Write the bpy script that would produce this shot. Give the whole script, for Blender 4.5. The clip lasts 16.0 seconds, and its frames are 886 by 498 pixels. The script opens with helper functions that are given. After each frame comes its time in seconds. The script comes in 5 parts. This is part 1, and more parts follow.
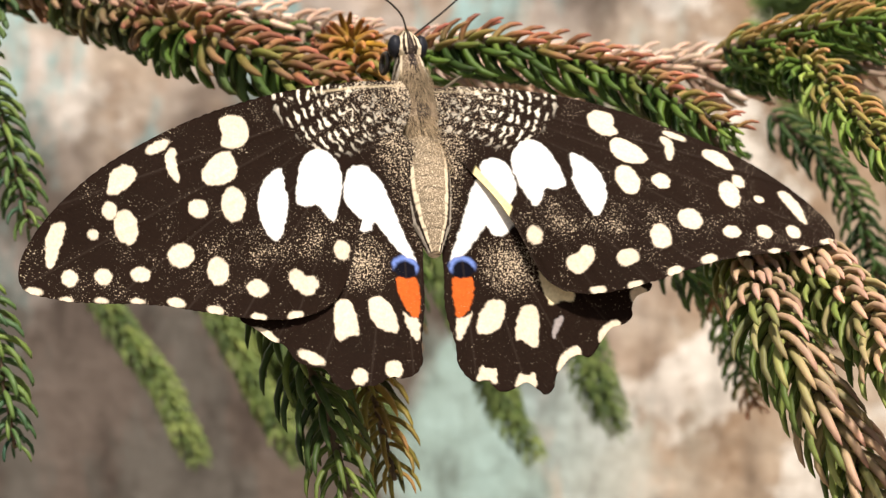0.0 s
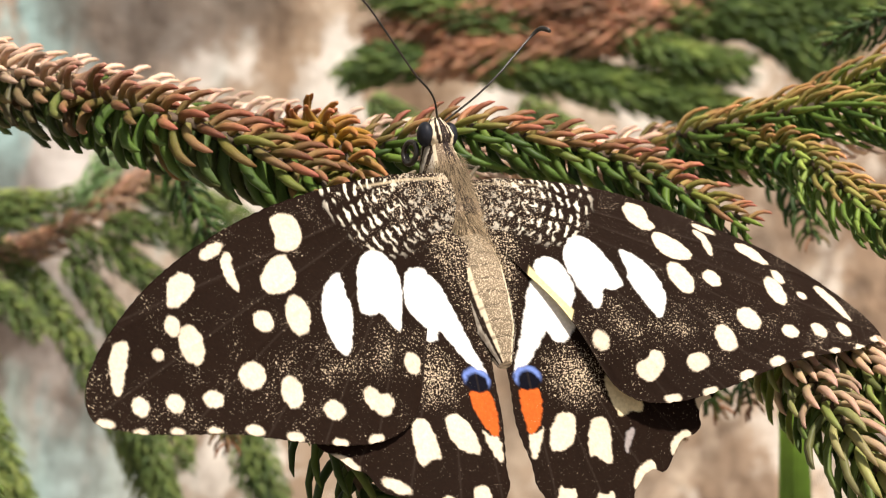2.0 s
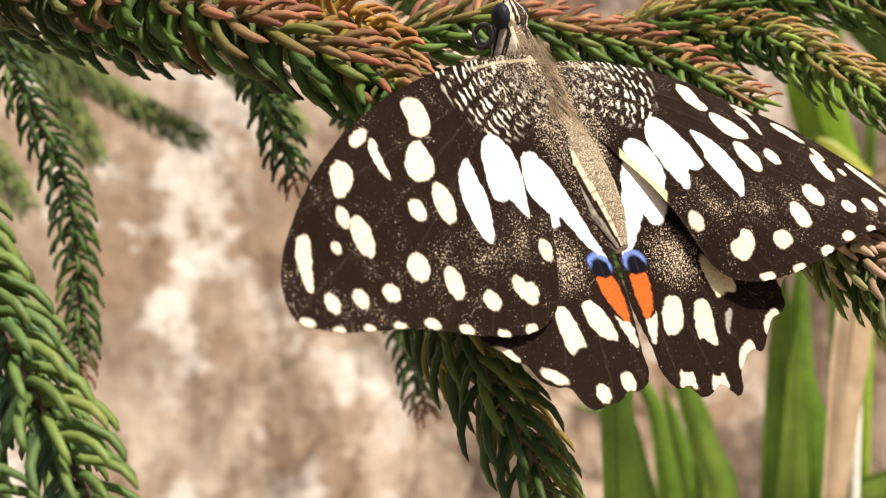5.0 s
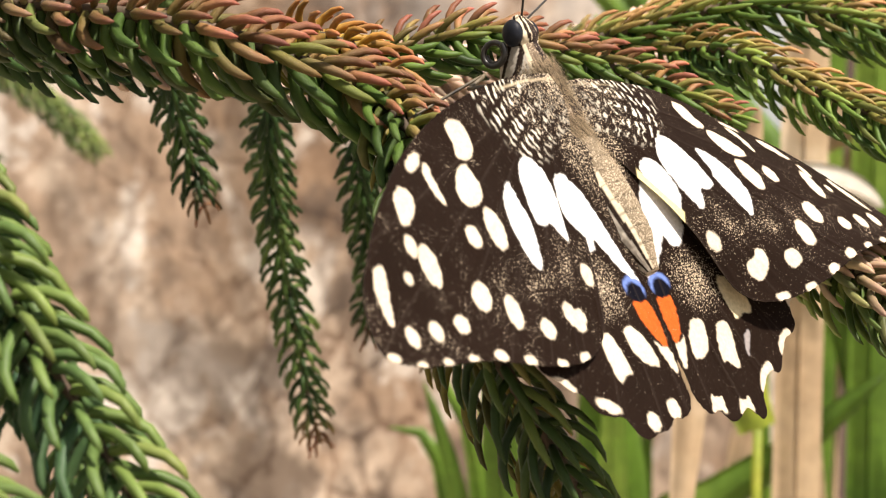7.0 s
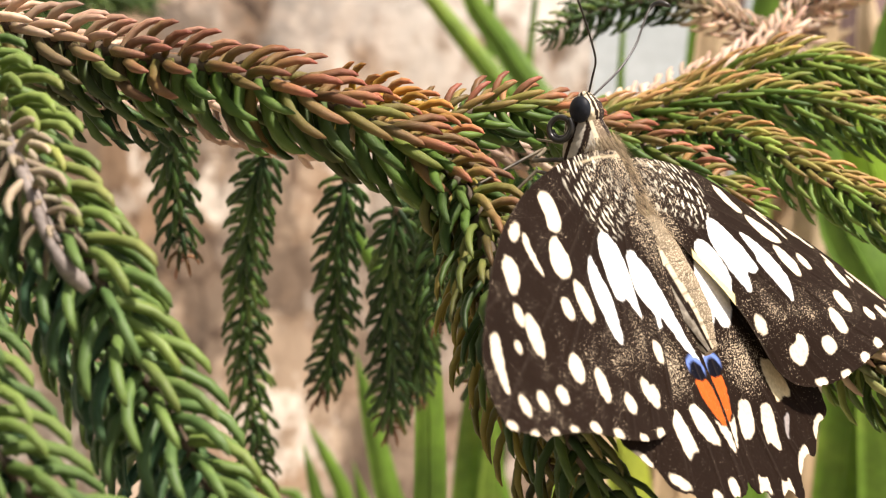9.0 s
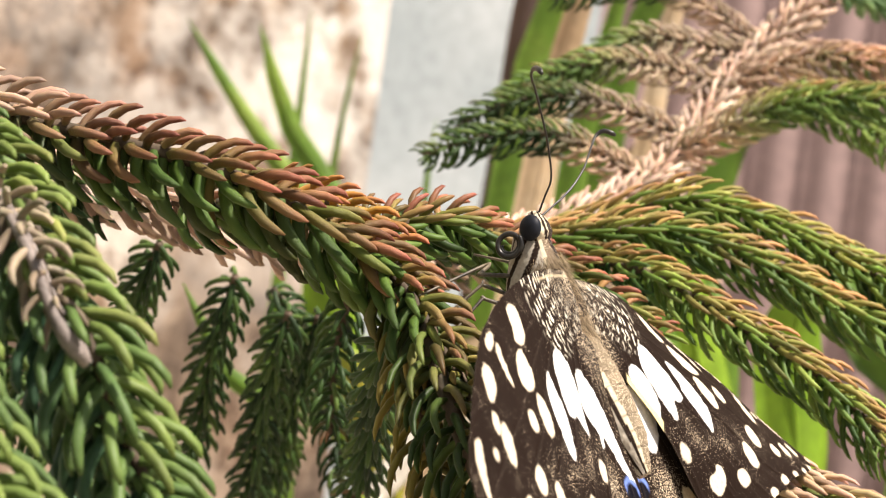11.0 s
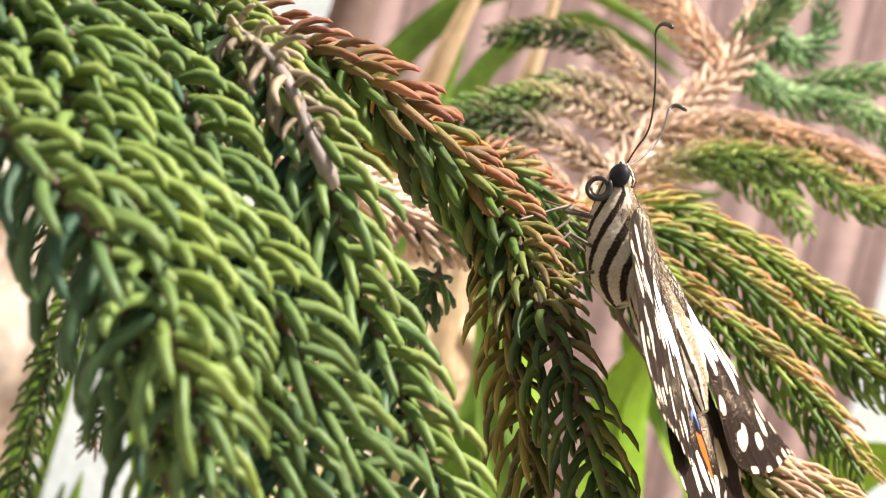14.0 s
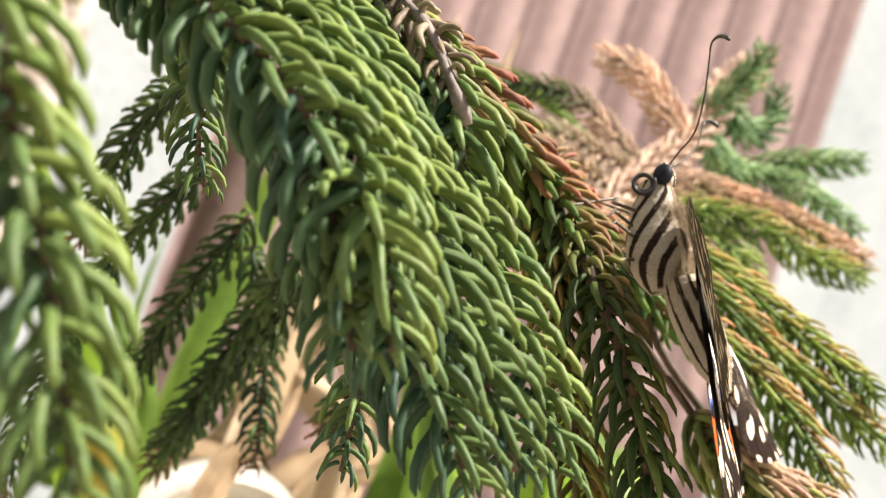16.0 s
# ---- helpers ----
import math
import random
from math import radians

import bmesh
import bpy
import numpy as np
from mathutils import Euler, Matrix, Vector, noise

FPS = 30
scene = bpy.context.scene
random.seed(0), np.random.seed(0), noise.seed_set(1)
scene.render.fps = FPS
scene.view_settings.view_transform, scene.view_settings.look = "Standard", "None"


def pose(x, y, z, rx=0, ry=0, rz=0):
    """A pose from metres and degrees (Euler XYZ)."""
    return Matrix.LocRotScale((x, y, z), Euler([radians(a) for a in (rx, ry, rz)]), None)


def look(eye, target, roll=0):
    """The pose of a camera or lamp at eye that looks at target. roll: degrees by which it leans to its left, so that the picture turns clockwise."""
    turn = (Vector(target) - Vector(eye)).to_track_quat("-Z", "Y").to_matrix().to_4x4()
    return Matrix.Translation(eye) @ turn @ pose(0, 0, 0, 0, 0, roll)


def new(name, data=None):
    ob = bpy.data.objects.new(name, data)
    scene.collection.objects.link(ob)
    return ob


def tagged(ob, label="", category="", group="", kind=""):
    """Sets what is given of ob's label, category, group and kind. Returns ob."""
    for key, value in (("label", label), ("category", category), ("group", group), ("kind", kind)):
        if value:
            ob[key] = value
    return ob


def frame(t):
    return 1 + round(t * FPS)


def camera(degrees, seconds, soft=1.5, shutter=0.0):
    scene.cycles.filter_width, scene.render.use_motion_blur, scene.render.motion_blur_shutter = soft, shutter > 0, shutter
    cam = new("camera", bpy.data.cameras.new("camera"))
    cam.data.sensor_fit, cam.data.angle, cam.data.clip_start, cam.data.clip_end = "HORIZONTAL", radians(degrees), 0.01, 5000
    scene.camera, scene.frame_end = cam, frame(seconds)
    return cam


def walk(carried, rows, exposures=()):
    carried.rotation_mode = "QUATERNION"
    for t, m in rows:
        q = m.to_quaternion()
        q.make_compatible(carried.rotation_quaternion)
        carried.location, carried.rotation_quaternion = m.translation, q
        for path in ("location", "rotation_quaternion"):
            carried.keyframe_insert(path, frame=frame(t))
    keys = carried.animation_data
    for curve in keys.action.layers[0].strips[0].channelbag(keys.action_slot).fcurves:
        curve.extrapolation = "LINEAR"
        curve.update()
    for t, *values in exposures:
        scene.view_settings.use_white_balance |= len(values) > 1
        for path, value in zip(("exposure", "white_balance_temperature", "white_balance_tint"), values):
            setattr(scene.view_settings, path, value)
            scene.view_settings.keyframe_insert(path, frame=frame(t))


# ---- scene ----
cam = camera(22.13, 16.0, soft=1.15)
cam.data.dof.use_dof = True
cam.data.dof.focus_distance = 0.235
cam.data.dof.aperture_fstop = 70.0
walk(cam, [
    (0.0, pose(0.00061, -0.26113, 0.01519, 84.582, -1.489, 0.141)),
    (0.5, pose(-0.01348, -0.24798, 0.01620, 85.159, -1.563, -1.939)),
    (1.0, pose(-0.02919, -0.23913, 0.01357, 85.159, -1.443, -6.367)),
    (1.5, pose(-0.05177, -0.23325, 0.01558, 86.063, -1.387, -10.157)),
    (2.0, pose(-0.06776, -0.22697, 0.01572, 86.615, -1.644, -15.264)),
    (2.5, pose(-0.09137, -0.22678, 0.01100, 86.963, -1.934, -18.329)),
    (3.0, pose(-0.10728, -0.22259, 0.00885, 87.637, -1.786, -21.228)),
    (3.5, pose(-0.11680, -0.21699, 0.00822, 88.226, -1.604, -24.235)),
    (4.0, pose(-0.12514, -0.20913, 0.00754, 88.048, -1.209, -27.055)),
    (4.5, pose(-0.12748, -0.19978, 0.00793, 86.758, -0.487, -28.952)),
    (4.7, pose(-0.12731, -0.19611, 0.00758, 86.100, -0.341, -29.299)),
    (6.8, pose(-0.14585, -0.16882, 0.00759, 85.737, 0.861, -37.377)),
    (7.0, pose(-0.14971, -0.16572, 0.00825, 85.943, 0.602, -37.967)),
    (7.5, pose(-0.15379, -0.16057, 0.00884, 86.013, 0.020, -38.098)),
    (8.0, pose(-0.15883, -0.15774, 0.01063, 86.240, -0.619, -39.471)),
    (8.5, pose(-0.16522, -0.15469, 0.00883, 86.553, -1.810, -41.318)),
    (9.0, pose(-0.17154, -0.14959, 0.00809, 87.680, -2.957, -43.151)),
    (9.5, pose(-0.17713, -0.14475, 0.00935, 88.715, -4.175, -44.565)),
    (10.0, pose(-0.18078, -0.13899, 0.00550, 88.641, -5.669, -45.881)),
    (10.2, pose(-0.18184, -0.13903, 0.00609, 89.268, -5.812, -46.991)),
    (12.3, pose(-0.20515, -0.12294, -0.00830, 93.033, -10.770, -53.640)),
    (12.5, pose(-0.20877, -0.12146, -0.01107, 93.315, -11.330, -54.144)),
    (13.0, pose(-0.21648, -0.11649, -0.01804, 94.956, -12.428, -55.801)),
    (13.5, pose(-0.21934, -0.11485, -0.02057, 96.285, -13.766, -58.888)),
    (14.0, pose(-0.22341, -0.10991, -0.02831, 96.916, -15.011, -59.582)),
    (14.5, pose(-0.22904, -0.10743, -0.03446, 98.402, -16.253, -61.408)),
    (15.0, pose(-0.23289, -0.10778, -0.03659, 98.789, -16.571, -62.450)),
    (15.5, pose(-0.23684, -0.10336, -0.04796, 99.738, -17.809, -63.125)),
    (16.0, pose(-0.24797, -0.10349, -0.05476, 101.438, -19.019, -64.393)),
], [(0, 0.64), (2.5, 0.7), (4.5, 0.74), (8, 0.98), (10, 1.06), (12.5, 1.16), (14.5, 1.64), (16, 1.44)])

# ---- world and sun ----
world = bpy.data.worlds.new("sky")
scene.world = world
world.use_nodes = True
wt = world.node_tree
sky = wt.nodes.new("ShaderNodeTexSky")
sky.sky_type, sky.sun_disc = "NISHITA", False
sky.sun_elevation, sky.sun_rotation = radians(62), radians(164)
sky.air_density, sky.dust_density, sky.ozone_density = 1.0, 3.0, 0.6
wt.nodes["Background"].inputs["Strength"].default_value = 0.04
# a hazy white sky
haze = wt.nodes.new("ShaderNodeHueSaturation")
haze.inputs["Saturation"].default_value, haze.inputs["Value"].default_value = 0.3, 1.25
wt.links.new(sky.outputs["Color"], haze.inputs["Color"])
wt.links.new(haze.outputs["Color"], wt.nodes["Background"].inputs["Color"])
sun_data = bpy.data.lights.new("sun", "SUN")
sun_data.energy, sun_data.angle, sun_data.color = 4.5, radians(4), (1.0, 0.897, 0.808)
sun = new("sun", sun_data)
sun.matrix_world = look((0.16, -0.56, 1.1), (0, 0, 0))


# ---- materials ----
def nodes_of(name):
    m = bpy.data.materials.new(name)
    m.use_nodes = True
    nt = m.node_tree
    return m, nt, nt.nodes["Principled BSDF"]


def add(nt, kind, **sets):
    n = nt.nodes.new(kind)
    for key, value in sets.items():
        n.inputs[key].default_value = value
    return n


def noise_of(nt, scale, detail=4.0, rough=0.55, where="Object"):
    tc = nt.nodes.new("ShaderNodeTexCoord")
    n = add(nt, "ShaderNodeTexNoise", Scale=scale, Detail=detail, Roughness=rough)
    nt.links.new(tc.outputs[where], n.inputs["Vector"])
    return n


def ramp_of(nt, source, stops):
    r = nt.nodes.new("ShaderNodeValToRGB")
    e = r.color_ramp.elements
    while len(e) < len(stops):
        e.new(0.5)
    for el, (p, c) in zip(e, stops):
        el.position, el.color = p, (*c, 1) if len(c) == 3 else c
    nt.links.new(source, r.inputs["Fac"])
    return r


def mix_of(nt, a, b, fac, blend="MIX"):
    m = nt.nodes.new("ShaderNodeMix")
    m.data_type, m.blend_type = "RGBA", blend
    for socket, v in ((m.inputs[6], a), (m.inputs[7], b), (m.inputs[0], fac)):
        if isinstance(v, (int, float)):
            socket.default_value = v
        elif isinstance(v, tuple):
            socket.default_value = (*v, 1)
        else:
            nt.links.new(v, socket)
    return m.outputs[2]


def bump_of(nt, bsdf, height, strength, distance):
    b = add(nt, "ShaderNodeBump", Strength=strength, Distance=distance)
    nt.links.new(height, b.inputs["Height"])
    nt.links.new(b.outputs["Normal"], bsdf.inputs["Normal"])


def plain(name, stops, scale, rough, bump=0.0, fine=0.0, metal=0.0):
    """A surface of two or more tones mottled at one scale, with a finer grain."""
    m, nt, b = nodes_of(name)
    n = noise_of(nt, scale)
    c = ramp_of(nt, n.outputs["Fac"], stops).outputs["Color"]
    g = noise_of(nt, fine or scale * 8, 3.0)
    shade = ramp_of(nt, g.outputs["Fac"], [(0.3, (0.72, 0.72, 0.72)), (0.7, (1.12, 1.12, 1.12))]).outputs["Color"]
    nt.links.new(mix_of(nt, c, shade, 0.7, "MULTIPLY"), b.inputs["Base Color"])
    b.inputs["Roughness"].default_value, b.inputs["Metallic"].default_value = rough, metal
    if bump:
        bump_of(nt, b, g.outputs["Fac"], 0.6, bump)
    return m


def needle_material():
    m, nt, b = nodes_of("pine_needle")
    at = nt.nodes.new("ShaderNodeAttribute")
    at.attribute_name = "tint"
    info = nt.nodes.new("ShaderNodeObjectInfo")
    geo = nt.nodes.new("ShaderNodeNewGeometry")
    isl = ramp_of(nt, geo.outputs["Random Per Island"], [(0.0, (0.78, 0.8, 0.78)), (0.5, (1, 1, 1)), (1.0, (1.2, 1.16, 1.08))]).outputs["Color"]
    obj = ramp_of(nt, info.outputs["Random"], [(0.0, (0.8, 0.82, 0.8)), (1.0, (1.18, 1.12, 1.05))]).outputs["Color"]
    n = noise_of(nt, 420.0, 3.0)
    grain = ramp_of(nt, n.outputs["Fac"], [(0.3, (0.7, 0.74, 0.72)), (0.7, (1.16, 1.12, 1.08))]).outputs["Color"]
    c = mix_of(nt, at.outputs["Color"], isl, 1.0, "MULTIPLY")
    c = mix_of(nt, c, obj, 1.0, "MULTIPLY")
    c = mix_of(nt, c, grain, 0.8, "MULTIPLY")
    nt.links.new(c, b.inputs["Base Color"])
    b.inputs["Roughness"].default_value = 0.5
    b.inputs["Specular IOR Level"].default_value = 0.2
    b.inputs["Subsurface Weight"].default_value = 0.12
    b.inputs["Subsurface Radius"].default_value = (0.4, 0.6, 0.2)
    b.inputs["Subsurface Scale"].default_value = 0.0006
    bump_of(nt, b, noise_of(nt, 1500.0, 2.0).outputs["Fac"], 0.35, 0.00012)
    return m


def wing_material(name, scale):
    """Scaled wing membrane: the pattern attribute holds the pigment, its alpha the density of pale dusting."""
    m, nt, b = nodes_of(name)
    at = nt.nodes.new("ShaderNodeAttribute")
    at.attribute_name = "pattern"
    dust = noise_of(nt, scale, 1.5, 0.5)
    th = nt.nodes.new("ShaderNodeMath")
    th.operation = "ADD"
    nt.links.new(dust.outputs["Fac"], th.inputs[0])
    nt.links.new(at.outputs["Alpha"], th.inputs[1])
    sp = ramp_of(nt, th.outputs[0], [(0.8, (0, 0, 0)), (0.94, (1, 1, 1))])
    grain = noise_of(nt, 2600.0, 2.0)
    g = ramp_of(nt, grain.outputs["Fac"], [(0.3, (0.72, 0.7, 0.7)), (0.7, (1.15, 1.15, 1.15))]).outputs["Color"]
    wear = noise_of(nt, 160.0, 4.0)
    w = ramp_of(nt, wear.outputs["Fac"], [(0.35, (0.8, 0.8, 0.8)), (0.7, (1.15, 1.12, 1.1))]).outputs["Color"]
    c = mix_of(nt, at.outputs["Color"], (0.56, 0.46, 0.33), sp.outputs["Color"])
    c = mix_of(nt, c, g, 0.55, "MULTIPLY")
    c = mix_of(nt, c, w, 0.4, "MULTIPLY")
    nt.links.new(c, b.inputs["Base Color"])
    b.inputs["Roughness"].default_value = 0.72
    b.inputs["Specular IOR Level"].default_value = 0.03
    b.inputs["Sheen Weight"].default_value, b.inputs["Sheen Roughness"].default_value = 0.04, 0.45
    b.inputs["Sheen Tint"].default_value = (0.85, 0.72, 0.6, 1)
    bump_of(nt, b, grain.outputs["Fac"], 0.35, 0.00008)
    return m


NEEDLE = needle_material()
WING = wing_material("wing_scales", 5600.0)
FUR = wing_material("body_scales", 6500.0)
BARK = plain("young_bark", [(0.3, (0.045, 0.035, 0.018)), (0.55, (0.09, 0.06, 0.035)), (0.75, (0.18, 0.12, 0.08))], 220, 0.8, 0.0002)
GREY_BARK = plain("dead_twig_bark", [(0.3, (0.1, 0.08, 0.07)), (0.7, (0.3, 0.25, 0.22))], 260, 0.7, 0.0002)
CHITIN = plain("black_chitin", [(0.3, (0.008, 0.007, 0.006)), (0.7, (0.03, 0.025, 0.02))], 900, 0.35)
EYE = plain("compound_eye", [(0.3, (0.006, 0.007, 0.01)), (0.7, (0.02, 0.022, 0.03))], 300, 0.5)
EYE.node_tree.nodes["Principled BSDF"].inputs["Specular IOR Level"].default_value = 0.15
LEG = plain("leg_chitin", [(0.3, (0.03, 0.022, 0.015)), (0.7, (0.2, 0.16, 0.1))], 500, 0.5)


# ---- mesh tools ----
def part(name, data, material, parent, label=""):
    ob = new(name, data)
    if material:
        data.materials.append(material)
    ob.parent = parent
    return tagged(ob, label) if label else ob


def thing(name, label, category, group="", kind=""):
    return tagged(new(name), label, category, group, kind)


def mesh_of(name, verts, faces, tint=None, attr="tint", smooth=True):
    me = bpy.data.meshes.new(name)
    me.from_pydata(np.asarray(verts).tolist(), [], np.asarray(faces).tolist() if not isinstance(faces, list) else faces)
    if tint is not None:
        a = me.attributes.new(attr, "FLOAT_COLOR", "POINT")
        a.data.foreach_set("color", np.ascontiguousarray(tint, dtype=np.float32).ravel())
    me.polygons.foreach_set("use_smooth", np.full(len(me.polygons), smooth))
    me.update()
    return me


def spline(points, n):
    """A smooth curve through the points, given in millimetres, as n places in metres."""
    p = np.asarray(points, float) / 1000
    q = np.vstack([2 * p[0] - p[1], p, 2 * p[-1] - p[-2]])
    u = np.linspace(0, len(p) - 1, 24 * len(p))
    i = np.minimum(u.astype(int), len(p) - 2)
    s = (u - i)[:, None]
    a, b, c, d = q[i], q[i + 1], q[i + 2], q[i + 3]
    out = 0.5 * (2 * b + (c - a) * s + (2 * a - 5 * b + 4 * c - d) * s ** 2 + (3 * b - a - 3 * c + d) * s ** 3)
    run = np.r_[0, np.cumsum(np.linalg.norm(np.diff(out, axis=0), axis=1))]
    want = np.linspace(0, run[-1], n)
    return np.stack([np.interp(want, run, out[:, k]) for k in range(3)], 1)


def unit(v):
    return v / (np.linalg.norm(v, axis=-1, keepdims=True) + 1e-12)


def frames_along(p, side=(0, 0, 1)):
    t = unit(np.gradient(p, axis=0))
    u = np.zeros_like(t)
    last = np.asarray(side, float)
    for k in range(len(p)):
        last = last - t[k] * (last @ t[k])
        last = last / (np.linalg.norm(last) + 1e-12)
        u[k] = last
    return t, u, np.cross(t, u)


def tube(p, radius, sides=8, side=(0, 0, 1), flat=1.0):
    """Vertices and faces of a tube along the places p, closed at both ends; also the angle and the station of each vertex."""
    radius = np.broadcast_to(radius, len(p))
    t, u, v = frames_along(p, side)
    a = np.arange(sides) / sides * 2 * np.pi
    ring = np.cos(a)[None, :, None] * u[:, None] + flat * np.sin(a)[None, :, None] * v[:, None]
    verts = (p[:, None] + radius[:, None, None] * ring).reshape(-1, 3)
    faces = []
    for k in range(len(p) - 1):
        for j in range(sides):
            j2 = (j + 1) % sides
            faces.append([k * sides + j, k * sides + j2, (k + 1) * sides + j2, (k + 1) * sides + j])
    faces.append(list(range(sides))[::-1])
    faces.append([(len(p) - 1) * sides + j for j in range(sides)])
    return verts, faces, np.tile(a, len(p)), np.repeat(np.linspace(0, 1, len(p)), sides)


# ---- pine foliage ----
RINGS, SIDES = 6, 6


def needle_shape(start, end, width=0.2, tip=1.0, bend=0.8):
    """One keeled, sickle-shaped needle of length one: it leaves the twig (axis z) outward (x) at the angle start and bends forward to the angle end."""
    n = RINGS
    along = np.array([0, 0.16, 0.4, 0.66, 0.88, 1.0])
    ang = np.radians(start + (end - start) * along ** bend)
    mid = (ang[1:] + ang[:-1]) / 2
    step = np.stack([np.sin(mid), np.zeros(n - 1), np.cos(mid)], 1) * np.diff(along)[:, None]
    p = np.vstack([[0, 0, 0], np.cumsum(step, axis=0)])
    w = width * np.array([0.92, 1.0, 1.0, 0.86 + 0.1 * tip, 0.55 + 0.25 * tip, 0.08 + 0.2 * tip]) / 2
    nrm = np.stack([np.cos(ang), np.zeros(n), -np.sin(ang)], 1)
    verts = []
    for k in range(n):
        for j in range(SIDES):
            a = 2 * np.pi * j / SIDES + np.pi / 6
            keel = 1.12 if j == 1 else 0.82
            verts.append(p[k] + w[k] * (np.cos(a) * np.array([0, 1.0, 0]) + keel * np.sin(a) * nrm[k]))
    faces = [[k * SIDES + j, k * SIDES + (j + 1) % SIDES, (k + 1) * SIDES + (j + 1) % SIDES, (k + 1) * SIDES + j] for k in range(n - 1) for j in range(SIDES)]
    faces.append([(n - 1) * SIDES + j for j in range(SIDES)])
    return np.array(verts), faces


# four habits of six needles each: full and blunt, stout and hooked, comb-like and short, slender and sweeping
SHAPES = [needle_shape(a, b, 0.142, 0.9, 1.6) for a, b in ((68, -4), (74, 2), (62, -10), (76, -2), (66, -14), (64, 0))]
SHAPES += [needle_shape(a, b, 0.182, 0.35, 1.25) for a, b in ((76, 0), (82, 8), (70, -8), (84, 4), (78, -10), (72, 0))]
SHAPES += [needle_shape(a, b, 0.16, 0.7, 1.2) for a, b in ((80, 0), (84, 6), (74, -8), (82, -6), (76, 4), (86, 2))]
SHAPES += [needle_shape(a, b, 0.118, 0.2, 1.0) for a, b in ((70, -4), (76, 4), (64, -10), (72, -12), (66, 2), (78, -2))]
GREEN = dict(deep=(0.025, 0.05, 0.012), mid=(0.085, 0.14, 0.026), light=(0.22, 0.27, 0.06), red=(0.33, 0.12, 0.07), tip=(0.25, 0.13, 0.07))
LUSH = dict(deep=(0.03, 0.078, 0.05), mid=(0.09, 0.152, 0.046), light=(0.165, 0.23, 0.06), red=(0.24, 0.16, 0.08), tip=(0.26, 0.2, 0.1))
# DARK puts the shade on the hanging twigs into its greens
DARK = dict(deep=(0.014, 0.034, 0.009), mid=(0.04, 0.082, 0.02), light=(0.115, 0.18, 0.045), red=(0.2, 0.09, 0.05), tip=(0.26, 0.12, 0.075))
OLD = dict(deep=(0.2, 0.14, 0.1), mid=(0.5, 0.34, 0.26), light=(0.66, 0.5, 0.4), red=(0.54, 0.3, 0.21), tip=(0.4, 0.22, 0.14))
RUST = dict(deep=(0.06, 0.1, 0.022), mid=(0.19, 0.25, 0.06), light=(0.4, 0.42, 0.15), red=(0.6, 0.335, 0.285), tip=(0.42, 0.25, 0.15))
SOFT = dict(deep=(0.06, 0.11, 0.03), mid=(0.15, 0.25, 0.06), light=(0.3, 0.41, 0.11), red=(0.36, 0.18, 0.1), tip=(0.28, 0.18, 0.1))
BLUISH = dict(deep=(0.08, 0.16, 0.07), mid=(0.2, 0.34, 0.16), light=(0.36, 0.5, 0.28), red=(0.25, 0.25, 0.12), tip=(0.26, 0.34, 0.18))
BRIGHT = dict(deep=(0.04, 0.085, 0.016), mid=(0.145, 0.235, 0.042), light=(0.34, 0.42, 0.1), red=(0.5, 0.22, 0.115), tip=(0.4, 0.22, 0.11))
WITHERED = dict(deep=(0.12, 0.1, 0.075), mid=(0.24, 0.19, 0.145), light=(0.38, 0.33, 0.25), red=(0.3, 0.2, 0.15), tip=(0.3, 0.22, 0.18))
ARM = dict(deep=(0.022, 0.05, 0.01), mid=(0.085, 0.15, 0.026), light=(0.24, 0.31, 0.065), red=(0.34, 0.1, 0.08), tip=(0.25, 0.12, 0.06))
BACK = dict(deep=(0.05, 0.085, 0.03), mid=(0.125, 0.18, 0.058), light=(0.24, 0.3, 0.1), red=(0.32, 0.19, 0.12), tip=(0.28, 0.18, 0.1))
# shade under the wing painted in: darker needles for the drooping end
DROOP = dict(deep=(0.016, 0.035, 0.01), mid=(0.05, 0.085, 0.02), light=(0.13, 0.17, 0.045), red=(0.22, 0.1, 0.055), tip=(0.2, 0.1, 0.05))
GOLDEN = dict(deep=(0.035, 0.04, 0.01), mid=(0.12, 0.11, 0.025), light=(0.25, 0.2, 0.05), red=(0.28, 0.14, 0.05), tip=(0.26, 0.14, 0.05))
DIM = dict(deep=(0.045, 0.08, 0.026), mid=(0.1, 0.16, 0.045), light=(0.19, 0.26, 0.075), red=(0.28, 0.15, 0.09), tip=(0.24, 0.14, 0.08))
BROWNED = dict(deep=(0.13, 0.085, 0.058), mid=(0.32, 0.2, 0.14), light=(0.46, 0.31, 0.23), red=(0.36, 0.18, 0.115), tip=(0.3, 0.16, 0.1))
PALE_OLD = dict(deep=(0.26, 0.19, 0.155), mid=(0.49, 0.37, 0.31), light=(0.74, 0.63, 0.56), red=(0.48, 0.29, 0.23), tip=(0.45, 0.28, 0.2))
LOOSE = {}
# full shoots: sunlit side painted yellower and lighter, shaded side darker and more glaucous
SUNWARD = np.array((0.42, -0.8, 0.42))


def loose_needle(shape, tone, foot, end):
    key = (shape, tone)
    if key not in LOOSE:
        v, f = SHAPES[shape]
        along = np.linspace(0, 1, RINGS).repeat(SIDES)[:, None]
        LOOSE[key] = mesh_of("needle", v, f, np.c_[foot * (1 - along) + end * along, np.ones(len(v))])
        LOOSE[key].materials.append(NEEDLE)
    return LOOSE[key]


